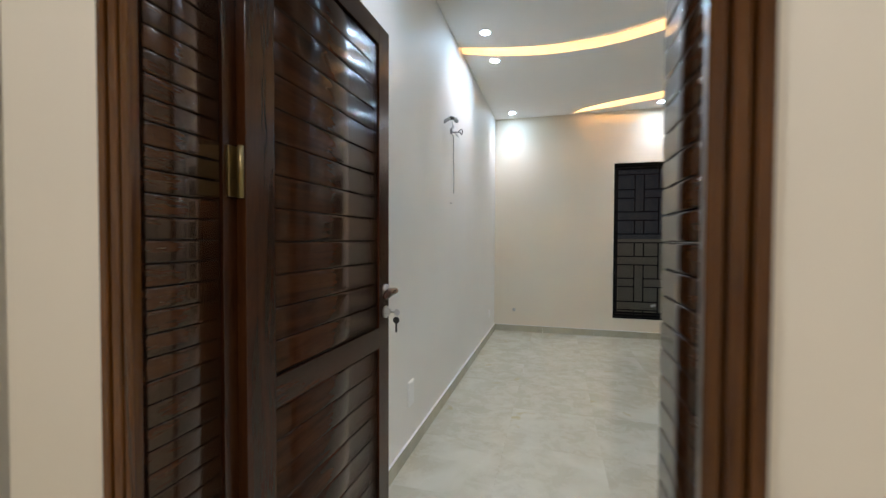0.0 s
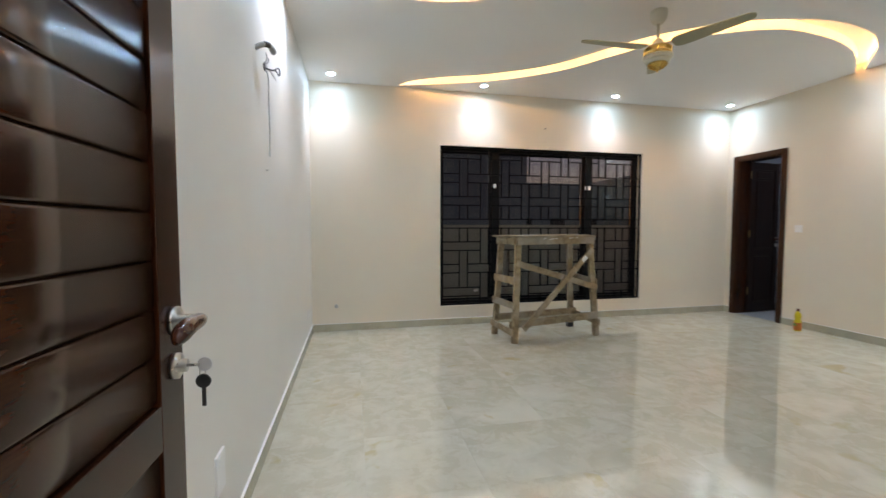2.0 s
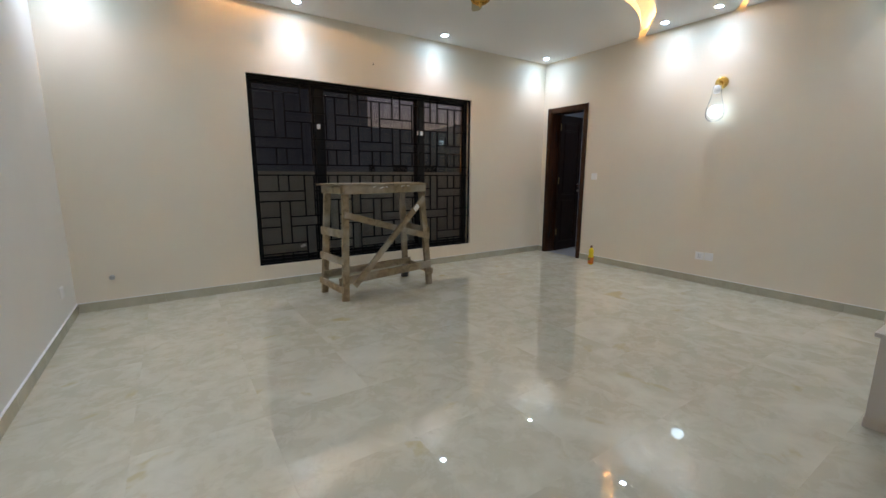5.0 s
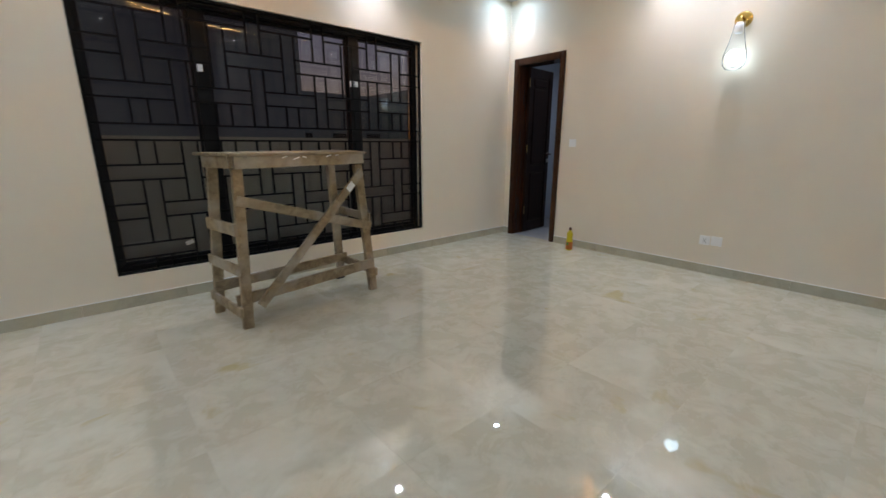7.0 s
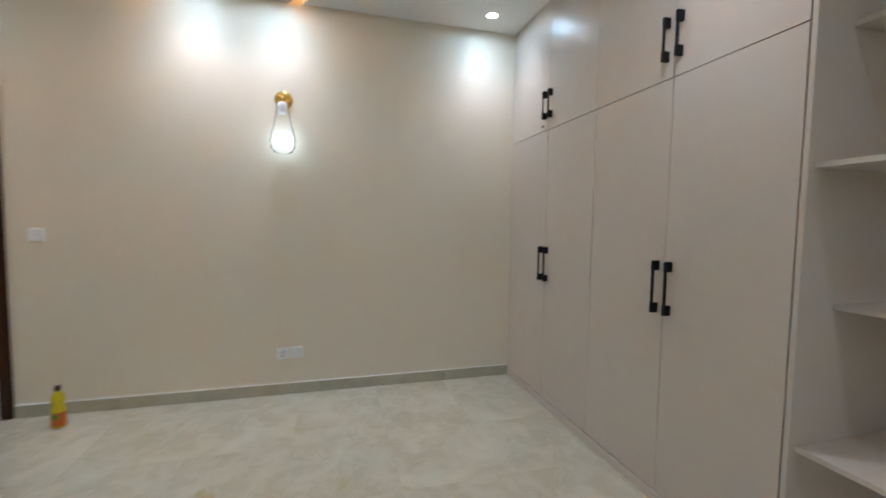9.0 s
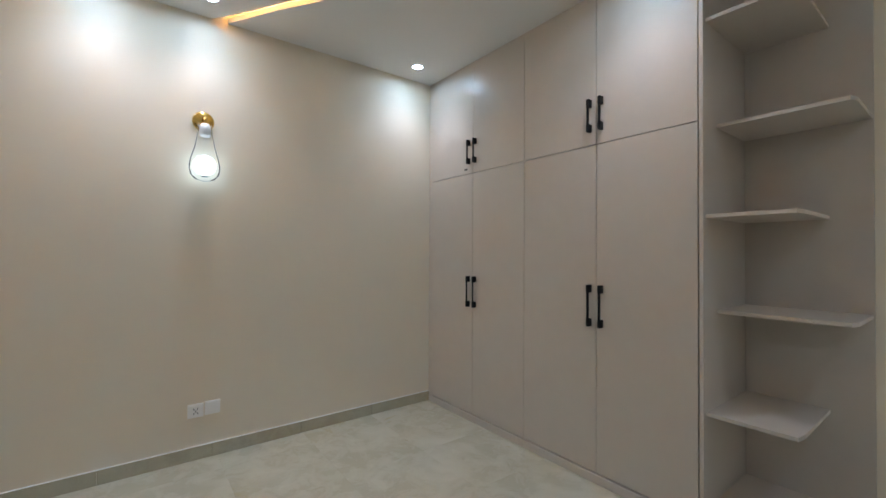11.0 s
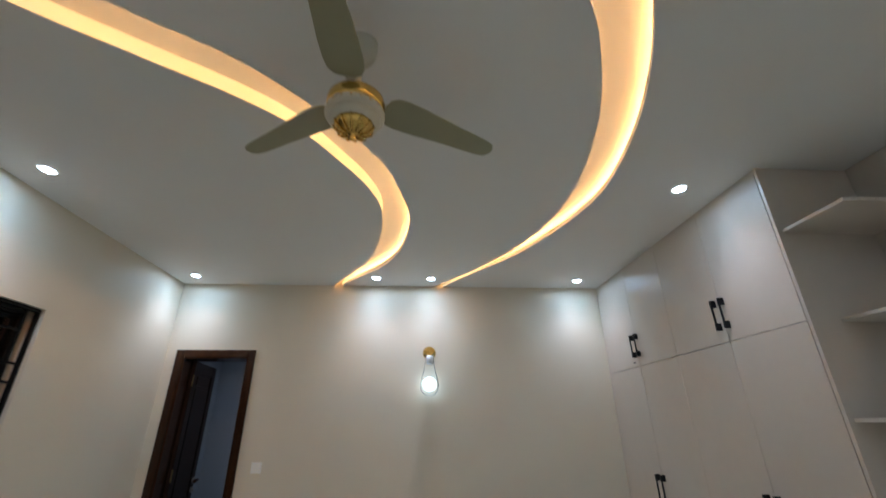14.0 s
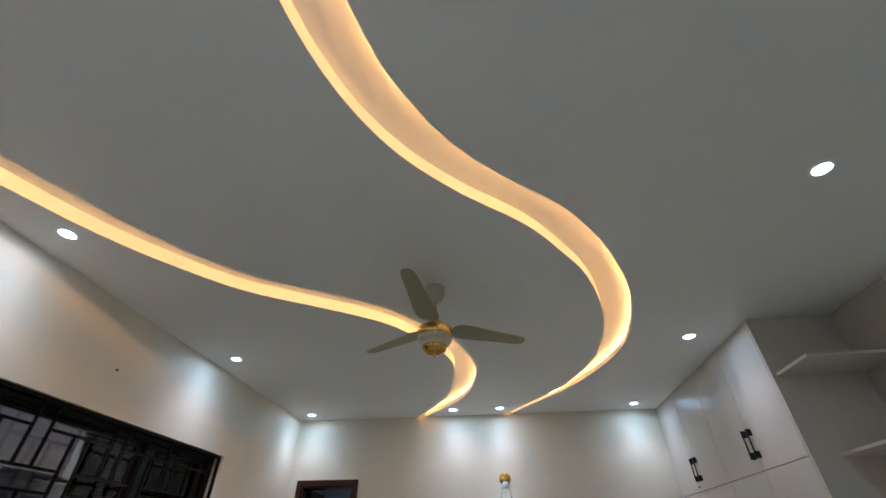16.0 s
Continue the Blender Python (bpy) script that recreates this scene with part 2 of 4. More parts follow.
def beam(a, b, w, d, up=(0, 0, 1), bevel=0.002):
    """A squared stick from a to b, w wide across and d thick along the given side direction."""
    a, b = Vector(a), Vector(b)
    z = (b - a).normalized()
    x = Vector(up).cross(z)
    x = x.normalized() if x.length > 1e-4 else Vector((1, 0, 0))
    y = z.cross(x)
    bm = box((-w / 2, -d / 2, 0), (w / 2, d / 2, (b - a).length), bevel)
    m = Matrix((x, y, z)).transposed().to_4x4()
    bmesh.ops.transform(bm, matrix=Matrix.Translation(a) @ m, verts=bm.verts)
    return bm


def lathe(profile, n=28, cap=True):
    """Turned about z from (radius, height) pairs."""
    bm = bmesh.new()
    rings = []
    for r, z in profile:
        rings.append([bm.verts.new((r * math.cos(2 * math.pi * i / n), r * math.sin(2 * math.pi * i / n), z)) for i in range(n)])
    for a, b in zip(rings, rings[1:]):
        for i in range(n):
            bm.faces.new((a[i], a[(i + 1) % n], b[(i + 1) % n], b[i]))
    if cap:
        bm.faces.new(rings[0][::-1])
        bm.faces.new(rings[-1])
    return bm


def tube(points, radius, n=10):
    """A round rod along points."""
    pts = [Vector(p) for p in points]
    bm, rings = bmesh.new(), []
    for i, p in enumerate(pts):
        d = (pts[min(i + 1, len(pts) - 1)] - pts[max(i - 1, 0)]).normalized()
        x = d.orthogonal().normalized() if i == 0 else (x - d * x.dot(d)).normalized()
        y = d.cross(x)
        r = radius[i] if isinstance(radius, (list, tuple)) else radius
        rings.append([bm.verts.new(p + (x * math.cos(2 * math.pi * k / n) + y * math.sin(2 * math.pi * k / n)) * r) for k in range(n)])
    for a, b in zip(rings, rings[1:]):
        for k in range(n):
            bm.faces.new((a[k], a[(k + 1) % n], b[(k + 1) % n], b[k]))
    bm.faces.new(rings[0][::-1])
    bm.faces.new(rings[-1])
    return bm


def moved(bm, m):
    bmesh.ops.transform(bm, matrix=m, verts=bm.verts)
    return bm


def spline(points, n):
    """n + 1 points on a smooth curve through the given ones."""
    P = [Vector(p) for p in points]
    P = [2 * P[0] - P[1], *P, 2 * P[-1] - P[-2]]
    out = []
    for i in range(n + 1):
        u = i / n * (len(P) - 3)
        k = min(int(u), len(P) - 4)
        f = u - k
        a, b, c, d = P[k:k + 4]
        out.append(0.5 * (2 * b + (c - a) * f + (2 * a - 5 * b + 4 * c - d) * f * f + (3 * b - a - 3 * c + d) * f ** 3))
    return out


def structure(name, bm, material, label, category):
    return tagged(mesh_object(name, bm, material), label, category, "", "structure")


# ---- the room: x east, y north; west wall at x = 0, wardrobe fronts at y = 0 ----
X1, Y0, Y1, H = 5.65, -0.565, 4.22, 2.82
T = 0.19
TOP = 3.05
WX0, WX1, WZ0, WZ1 = 1.49, 4.26, 0.235, 2.175
DX0, DX1, DZ = 0.10, 0.95, 2.06
BY0, BY1, BZ = 3.475, 4.06, 2.10


def wall_with_hole(name, lo, hi, axis, h0, h1, z0, z1, label):
    """A wall slab with one opening from h0 to h1 along the axis and z0 to z1."""
    bm = bmesh.new()
    def piece(a, b, c, d):
        l, g = list(lo), list(hi)
        l[axis], g[axis], l[2], g[2] = a, b, c, d
        if b - a > 1e-4 and d - c > 1e-4:
            add_box(bm, l, g)
    piece(lo[axis], h0, lo[2], hi[2])
    piece(h1, hi[axis], lo[2], hi[2])
    piece(h0, h1, lo[2], z0)
    piece(h0, h1, z1, hi[2])
    bmesh.ops.remove_doubles(bm, verts=bm.verts, dist=1e-5)
    return structure(name, bm, WALL, label, "wall")


wall_with_hole("wall_north", (-0.24, Y1, 0), (X1 + T, Y1 + 0.23, TOP), 0, WX0, WX1, WZ0, WZ1, "cream painted wall around a wide barred window")
wall_with_hole("wall_south", (-0.24, Y0 - T, 0), (X1 + T, Y0, TOP), 0, DX0 - 0.03, DX1 + 0.03, -0.001, DZ + 0.03, "cream painted wall around the entrance doorway")
wall_with_hole("wall_east", (X1, Y0, 0), (X1 + T, Y1, TOP), 1, BY0 - 0.02, BY1 + 0.02, -0.001, BZ + 0.02, "cream painted wall with a bathroom doorway")
structure("wall_west", box((-0.24, Y0, 0), (0, Y1, TOP)), WALLW, "cool white painted plain wall, paint lightened for corridor light", "wall")
structure("floor", box((-1.4, -3.0, -0.12), (X1 + 2.2, Y1 + 0.2, -0.001)), GROUT, "pale grouted floor bed under polished tiles", "floor")

# ceiling: dropped plasterboard cut by two winding light coves
A_N = [(0.62, 4.30), (1.0, 4.17), (1.58, 3.98), (2.0, 3.80), (2.35, 3.57), (2.62, 3.33), (2.87, 2.965), (3.05, 2.70), (3.24, 2.50), (3.51, 2.335), (3.77, 2.21), (4.1, 2.155), (4.72, 2.255), (5.20, 2.46), (5.72, 2.80)]
A_S = [(0.90, 4.30), (1.10, 4.02), (1.42, 3.82), (1.82, 3.65), (2.19, 3.44), (2.45, 3.22), (2.68, 2.88), (2.815, 2.67), (3.03, 2.44), (3.42, 2.155), (3.70, 2.045), (4.15, 1.967), (4.68, 2.04), (5.08, 2.22), (5.36, 2.44), (5.72, 2.72)]
B_N = [(-0.05, 2.19), (0.35, 2.33), (0.70, 2.39), (1.06, 2.374), (1.35, 2.30), (1.63, 2.155), (1.88, 1.935), (2.09, 1.69), (2.24, 1.535), (2.48, 1.355), (2.66, 1.235), (2.95, 1.105), (3.25, 1.016), (3.6, 0.96), (4.0, 0.957), (4.44, 1.04), (4.92, 1.25), (5.46, 1.59), (5.72, 1.79)]
B_S = [(-0.05, 2.06), (0.35, 2.17), (0.70, 2.21), (1.06, 2.172), (1.33, 2.09), (1.62, 1.915), (1.85, 1.68), (2.05, 1.435), (2.29, 1.24), (2.48, 1.12), (2.77, 0.973), (3.10, 0.857), (3.45, 0.785), (3.8, 0.768), (4.24, 0.86), (4.80, 1.09), (5.30, 1.42), (5.72, 1.68)]
RISE = 0.078


def curve_y(points):
    pts = spline([(x, y, 0) for x, y in points], 240)
    xs, ys = np.array([p.x for p in pts]), np.array([p.y for p in pts])
    return lambda x: float(np.interp(x, xs, ys, left=9.0 if points[0][1] > 4 else ys[0]))


def strip(bm, rows):
    """Quads between neighbouring rows of two points."""
    made = [[bm.verts.new(p) for p in row] for row in rows]
    for a, b in zip(made, made[1:]):
        if (a[0].co - a[1].co).length + (b[0].co - b[1].co).length > 1e-3:
            bm.faces.new((a[0], b[0], b[1], a[1]))


def sideways(pts, d):
    """A curve shifted to its right by d."""
    out = []
    for i, p in enumerate(pts):
        t = (pts[min(i + 1, len(pts) - 1)] - pts[max(i - 1, 0)]).normalized()
        out.append(p + Vector((t.y, -t.x, 0)) * d)
    return out


def build_ceiling():
    bm = bmesh.new()
    an, as_, bn, bs = (curve_y(c) for c in (A_N, A_S, B_N, B_S))
    xs = [X1 * i / 220 for i in range(221)]
    clamp = lambda y: min(y, Y1)
    strip(bm, [((x, Y1, H), (x, clamp(an(x)), H)) for x in xs])
    strip(bm, [((x, clamp(as_(x)), H), (x, bn(x), H)) for x in xs])
    strip(bm, [((x, bs(x), H), (x, Y0, H)) for x in xs])
    for north, south in ((A_N, A_S), (B_N, B_S)):
        n, s = spline([(x, y, 0) for x, y in north], 160), spline([(x, y, 0) for x, y in south], 160)
        strip(bm, [((p.x, p.y, H), (p.x, p.y, H + RISE)) for p in n])
        strip(bm, [((p.x, p.y, H), (p.x, p.y, H + 0.034)) for p in s])
        back = sideways(s, 0.10)
        lip = sideways(s, 0.012)
        strip(bm, [((p.x, p.y, H + 0.034), (q.x, q.y, H + 0.034)) for p, q in zip(s, lip)])
        strip(bm, [((q.x, q.y, H + 0.034), (q.x, q.y, H + 0.012)) for q in lip])
        strip(bm, [((p.x, p.y, H + 0.012), (q.x, q.y, H + 0.012)) for p, q in zip(s, back)])
        strip(bm, [((q.x, q.y, H + 0.012), (q.x, q.y, H + RISE)) for q in back])
    add_box(bm, (0, Y0, H + RISE), (X1, Y1, TOP))
    me = bpy.data.meshes.new("ceiling")
    bm.to_mesh(me)
    bm.free()
    me.materials.append(CEIL)
    tagged(new("ceiling", me), "white plasterboard ceiling with two winding recessed light coves", "ceiling", "", "structure")


build_ceiling()


def led_strip(points, label):
    s = spline([(x, y, 0) for x, y in points], 120)
    s = [p for p in s if 0.008 < p.x < X1 - 0.008 and p.y < Y1 - 0.008]
    inner, outer = sideways(s, 0.045), sideways(s, 0.050)
    ob = thing("led_strip", (s[0].x, s[0].y, H + 0.014), label, "led strip", "cove lights")
    o = ob.location
    bm = bmesh.new()
    strip(bm, [((p.x - o.x, p.y - o.y, 0.031), (p.x - o.x, p.y - o.y, 0.043)) for p in inner])
    part("diodes", bm, LED_FACE, ob)
    carrier = bmesh.new()
    strip(carrier, [((p.x - o.x, p.y - o.y, 0.0), (p.x - o.x, p.y - o.y, 0.044)) for p in outer])
    strip(carrier, [((p.x - o.x, p.y - o.y, 0.0), (q.x - o.x, q.y - o.y, 0.0)) for p, q in zip(inner, outer)])
    part("carrier", carrier, WHITEPLASTIC, ob)


led_strip(A_S, "warm yellow LED strip hidden in the cove near the window")
led_strip(B_S, "warm yellow LED strip hidden in the cove near the wardrobe")

# downlights
SPOTS = [(0.25, 3.96), (1.95, 3.97), (3.66, 3.98), (5.40, 3.99), (5.40, 2.30), (5.40, 1.77), (5.40, 0.30), (3.67, 0.30), (1.95, 0.33), (0.25, 2.40), (0.25, 1.88), (0.25, 0.32)]


def downlight(face=LAMP_FACE):
    ob = thing("downlight", (0, 0, H), "round white recessed downlight glowing cool white in the ceiling", "downlight", "ceiling downlights")
    part("trim", lathe([(0.036, -0.001), (0.037, -0.006), (0.047, -0.004), (0.050, 0.0)], 32, False), WHITEPLASTIC, ob, "", True)
    part("diffuser", lathe([(0.0365, -0.002), (0.02, -0.004), (0.001, -0.0045)], 32), face, ob)
    return ob


def lamp_at(x, y, z, watts, color=COOL, cone=110):
    """The forward beam of a downlight: a soft bell straight down; the diffuser itself gives the wide glow."""
    data = bpy.data.lights.new("downlight_beam", "SPOT")
    data.energy, data.color, data.shadow_soft_size = watts, color, 0.035
    data.spot_size, data.spot_blend = radians(cone), 1.0
    ob = new("downlight_beam", data)
    ob.matrix_world = pose(x, y, z)


first = downlight()
for i, (x, y) in enumerate(SPOTS):
    if i == 0:
        first.matrix_world = pose(x, y, H)
    else:
        copy_thing(first, pose(x, y, H))
    lamp_at(x, y, H - 0.012, DOWNLIGHT_WATTS)

# corridor outside the entrance
CORR_Y = -2.75
structure("corridor_wall", box((-1.4, CORR_Y - 0.15, 0), (X1, CORR_Y, TOP)), WALL, "cream painted corridor wall", "wall")
structure("corridor_end_west", box((-1.4, CORR_Y, 0), (-1.2, 1.5, TOP)), WALL, "cream painted end wall of the corridor", "wall")
structure("corridor_end_east", box((3.0, CORR_Y, 0), (3.2, Y0 - T, TOP)), WALL, "cream painted end wall of the corridor", "wall")
structure("corridor_end_north", box((-1.2, 1.3, 0), (-0.24, 1.5, TOP)), WALL, "cream painted wall at the end of the side passage", "wall")
structure("side_passage_ceiling", box((-1.2, Y0 - T, H), (-0.24, 1.3, TOP)), CEIL, "white side passage ceiling", "ceiling")
structure("corridor_ceiling", box((-1.4, CORR_Y, H), (X1, Y0 - T, TOP)), CEIL, "white corridor ceiling", "ceiling")
# two unseen downlights, added and boosted to brighten corridor walls and door wood
for x in (0.1, 1.5):
    copy_thing(first, pose(x, -1.75, H))
    lamp_at(x, -1.75, H - 0.012, DOWNLIGHT_WATTS * 2.9, (0.68, 0.77, 0.88), 150)

# bathroom beyond the east door
structure("bathroom_walls", moved(box((0, 0, 0), (0.1, 2.4, H)), pose(X1 + 1.75, 2.6, 0)), BATH, "blue-grey bathroom wall", "wall")
structure("bathroom_wall_north", box((X1 + T, Y1 + 0.25, 0), (X1 + 1.85, Y1 + 0.35, H)), BATH, "blue-grey bathroom side wall", "wall")
structure("bathroom_wall_south", box((X1 + T, 2.5, 0), (X1 + 1.85, 2.6, H)), BATH, "blue-grey bathroom side wall", "wall")
structure("bathroom_ceiling", box((X1 + T, 2.5, 2.5), (X1 + 1.85, Y1 + 0.35, 2.6)), CEIL, "white bathroom ceiling", "ceiling")
structure("bathroom_floor", box((X1 + 0.03, 2.5, -0.012), (X1 + 1.85, Y1 + 0.35, 0.0)), BATHFLOOR, "grey bathroom floor", "floor")
bath_light = downlight(LAMP_DIM)
bath_light.matrix_world = pose(X1 + 1.0, 3.55, 2.5)
lamp_at(X1 + 1.0, 3.55, 2.488, 9.0, COOL, 160)


# ---- skirting ----
def skirting(name, lo, hi, axis):
    sk = tagged(new(name), "grey-green polished tile skirting with a pale top edge", "skirting", "", "structure")
    n = max(1, round((hi[axis] - lo[axis]) / 0.6))
    for i in range(n):
        a, b = list(lo), list(hi)
        step = (hi[axis] - lo[axis]) / n
        a[axis], b[axis] = lo[axis] + i * step + 0.0008, lo[axis] + (i + 1) * step - 0.0008
        part("skirting_tile", box(a, b, 0.0015), SKIRT, sk)
    a, b = list(lo), list(hi)
    a[2], b[2] = hi[2], hi[2] + 0.003
    part("caulk_line", box(a, b), WHITEPLASTIC, sk)


SK, ST = 0.082, 0.011
skirting("baseboard_north", (ST + 0.001, Y1 - ST, 0), (X1 - ST - 0.001, Y1 + 0.001, SK), 0)
skirting("baseboard_west", (-0.001, Y0 + 0.02, 0), (ST, Y1, SK), 1)
skirting("baseboard_east", (X1 - ST, 0.0, 0), (X1 + 0.001, 3.408, SK), 1)
skirting("baseboard_east_corner", (X1 - ST, 4.132, 0), (X1 + 0.001, Y1, SK), 1)
skirting("baseboard_south", (1.03, Y0 - 0.001, 0), (2.93, Y0 + ST, SK), 0)

# ---- entrance: lining, casing, leaf ----
def plank(length, height, thick, crown=0.0011, edge=0.006):
    """A board along y whose face (towards +x) is faintly crowned and whose long edges are rounded over."""
    section = [(0.0, 0.0), (thick - edge, 0.0)]
    section += [(thick - edge + (edge - crown) * math.sin(a), edge - edge * math.cos(a)) for a in (0.4, 0.8, 1.2, 1.5)]
    mid = [(thick - crown * (2 * f - 1) ** 2, edge + (height - 2 * edge) * f) for f in (0.12, 0.3, 0.5, 0.7, 0.88)]
    section += mid + [(x, height - z) for x, z in section[::-1]]
    bm = bmesh.new()
    near, far = [[bm.verts.new((x, y, z)) for x, z in section] for y in (0.0, length)]
    for i in range(len(section)):
        k = (i + 1) % len(section)
        bm.faces.new((near[i], near[k], far[k], far[i]))
    bm.faces.new(near[::-1])
    bm.faces.new(far)
    return bm


def casing(parent, a, b, face_y, out, along):
    """A stepped architrave board; along is 2 for uprights, 0 for the head; out is the way it stands proud."""
    steps = [(0.0, 0.30, 0.016), (0.30, 0.36, 0.010), (0.36, 0.66, 0.018), (0.66, 0.72, 0.011), (0.72, 1.0, 0.022)]
    bm = bmesh.new()
    for f0, f1, d in steps:
        lo, hi = list(a), list(b)
        w = 0 if along == 2 else 2
        lo[w], hi[w] = a[w] + (b[w] - a[w]) * f0, a[w] + (b[w] - a[w]) * f1
        if lo[w] > hi[w]:
            lo[w], hi[w] = hi[w], lo[w]
        lo[1], hi[1] = sorted((face_y - out * 0.004, face_y + out * d))
        add_box(bm, lo, hi, 0.002)
    part("casing_board", bm, CASING, parent)


def entrance():
    fr = thing("door_frame", (DX0, Y0 - T, 0), "dark lacquered timber doorway lined with grooved planks", "door frame", "", "structure")
    o = Vector((DX0, Y0 - T, 0))
    d = T - 0.005
    W = DX1 - DX0
    pitch = 0.0418
    n = int(DZ / pitch)
    left, right = part("lining", box((-0.028, 0.0, 0), (-0.010, d, DZ + 0.02)), LINING, fr), part("lining", box((W + 0.010, 0.0, 0), (W + 0.028, d, DZ + 0.02)), LINING, fr)
    mesh = None
    for side, x in ((left, -0.012), (right, W)):
        for k in range(n):
            if mesh is None:
                tmp = mesh_object("lining_plank", plank(d - 0.024, pitch - 0.0015, 0.012, 0.0003, 0.004), LINING, True)
                mesh = tmp.data
                bpy.data.objects.remove(tmp)
            ob = new("lining_plank", mesh)
            ob.parent = side
            z0 = k * pitch + 0.0025
            ob.matrix_local = pose(x, 0.012, z0) if side is left else pose(x + 0.012, d - 0.012, z0, 0, 0, 180)
    part("lining_head", box((-0.012, 0, DZ), (W + 0.012, d, DZ + 0.02), 0.002), LINING, fr)
    part("rebate_strip", box((-0.030, d + 0.001, 0), (-0.003, d + 0.044, DZ), 0.001), DOORV, fr)
    for face, out in ((0.0, -1),):
        casing(fr, (-0.002, 0, 0), (-0.066, 0, DZ + 0.066), face, out, 2)
        casing(fr, (W + 0.002, 0, 0), (W + 0.066, 0, DZ + 0.066), face, out, 2)
        casing(fr, (-0.002, 0, DZ + 0.002), (W + 0.002, 0, DZ + 0.066), face, out, 0)


entrance()


def plank_panel(leaf, y0, y1, z0, z1, x, pitch, thick, name, material):
    """Grooved boards stacked inside a door panel; each board is its own piece."""
    n = max(1, round((z1 - z0) / pitch))
    step = (z1 - z0) / n
    mesh = None
    for k in range(n):
        if mesh is None:
            tmp = mesh_object(name, plank(y1 - y0, step - 0.0010, thick), material, True)
            mesh = tmp.data
            bpy.data.objects.remove(tmp)
        ob = new(name, mesh)
        ob.parent = leaf
        ob.location = (x, y0, z0 + k * step + 0.0005)


def lever(parent, y, z, x, out, toward):
    """Lever handle with a wooden grip, cylinder below; out is +1 or -1 along x, toward is the way the lever points along y."""
    h = part("handle", tube([(x, y, z), (x + out * 0.010, y, z), (x + out * 0.0105, y, z), (x + out * 0.05, y, z)], [0.026, 0.026, 0.012, 0.011], 20), STEEL, parent, "brushed steel lever handle", True)
    pts = spline([(x + out * 0.046, y - toward * 0.006, z), (x + out * 0.052, y + toward * 0.03, z + 0.003), (x + out * 0.050, y + toward * 0.075, z), (x + out * 0.046, y + toward * 0.105, z - 0.016)], 14)
    part("grip", tube(pts, [0.011, 0.012, 0.013, 0.0135, 0.014, 0.014, 0.0145, 0.015, 0.0155, 0.016, 0.016, 0.0155, 0.014, 0.011, 0.006], 12), GRIP, h, "polished wooden grip", True)
    c = part("lock_cylinder", tube([(x, y, z - 0.085), (x + out * 0.009, y, z - 0.085), (x + out * 0.0095, y, z - 0.085), (x + out * 0.022, y, z - 0.085)], [0.024, 0.024, 0.013, 0.012], 20), STEEL, parent, "brushed steel keyhole rose", True)
    return h, c


def entrance_leaf():
    L, TH, ZT = 0.788, 0.042, 2.035
    hinge = (DX0 + 0.022, Y0 + 0.035, 0.008)
    leaf = thing("door", hinge, "open dark lacquered wooden door with horizontal grooved planks", "door", turn=-0.8)
    # leaf plane along +y; the face towards the room at x = 0
    for y0, y1 in ((0.0, 0.098), (L - 0.092, L)):
        part("stile", box((-TH, y0, 0), (0, y1, ZT), 0.0015), DOORV, leaf)
    for z0, z1 in ((0.0, 0.115), (0.785, 0.865), (1.955, ZT)):
        part("rail", box((-TH + 0.0005, 0.0972, z0), (-0.0005, L - 0.0912, z1), 0.0008), DOORH, leaf)
    # solid core coloured near-black, standing in for shade in the plank grooves
    part("panel_core", box((-TH + 0.012, 0.09, 0.10), (-0.016, L - 0.085, 1.97)), GROOVE_SHADE, leaf)
    for z0, z1 in ((0.120, 0.780), (0.870, 1.950)):
        plank_panel(leaf, 0.100, L - 0.094, z0, z1, -0.017, 0.083, 0.012, "plank", DOORH)
    lever(leaf, L - 0.040, 1.005, 0.0, 1, -1)
    lever(leaf, L - 0.040, 1.005, -TH, -1, -1)
    for z in (0.25, 1.30, 1.86):
        hg = part("hinge", tube([(-0.004, -0.010, z), (-0.004, -0.010, z + 0.115)], 0.006, 10), OLDBRASS, leaf, "antique brass butt hinge", True)
        part("hinge_plate", box((-0.020, -0.006, z), (-0.006, -0.003, z + 0.115), 0.001), OLDBRASS, hg)
        part("hinge_plate", box((-0.030, -0.030, z + 0.002), (-0.018, -0.006, z + 0.113), 0.001), OLDBRASS, hg)
    # keys in the lock
    k = part("key", lathe([(0.003, 0), (0.003, 0.022)], 8), STEEL, leaf, "key in the lock with a spare hanging from it", True)
    k.matrix_local = pose(0.022, L - 0.040, 0.92, 0, 90, 0)
    part("key_bow", moved(lathe([(0.004, -0.0012), (0.012, -0.0012), (0.013, 0), (0.012, 0.0012), (0.004, 0.0012)], 16), pose(0, 0, 0.030, 90, 0, 0)), FROST, k, "clear plastic key bow")
    s = part("spare_key", moved(lathe([(0.004, -0.0012), (0.012, -0.0016), (0.0138, 0), (0.012, 0.0016), (0.004, 0.0016)], 16), pose(0.049, L - 0.040, 0.888, 90, 0, 0)), BLACKTAPE, leaf, "hanging key with a black bow")
    part("blade", box((0.046, L - 0.042, 0.840), (0.053, L - 0.038, 0.878), 0.001), BLACKTAPE, s)
    part("ring", tube([(0.048 + 0.005 * math.sin(a * 0.52), L - 0.040, 0.905 + 0.012 * math.cos(a * 0.52)) for a in range(13)], 0.0009, 6), STEEL, leaf)


entrance_leaf()


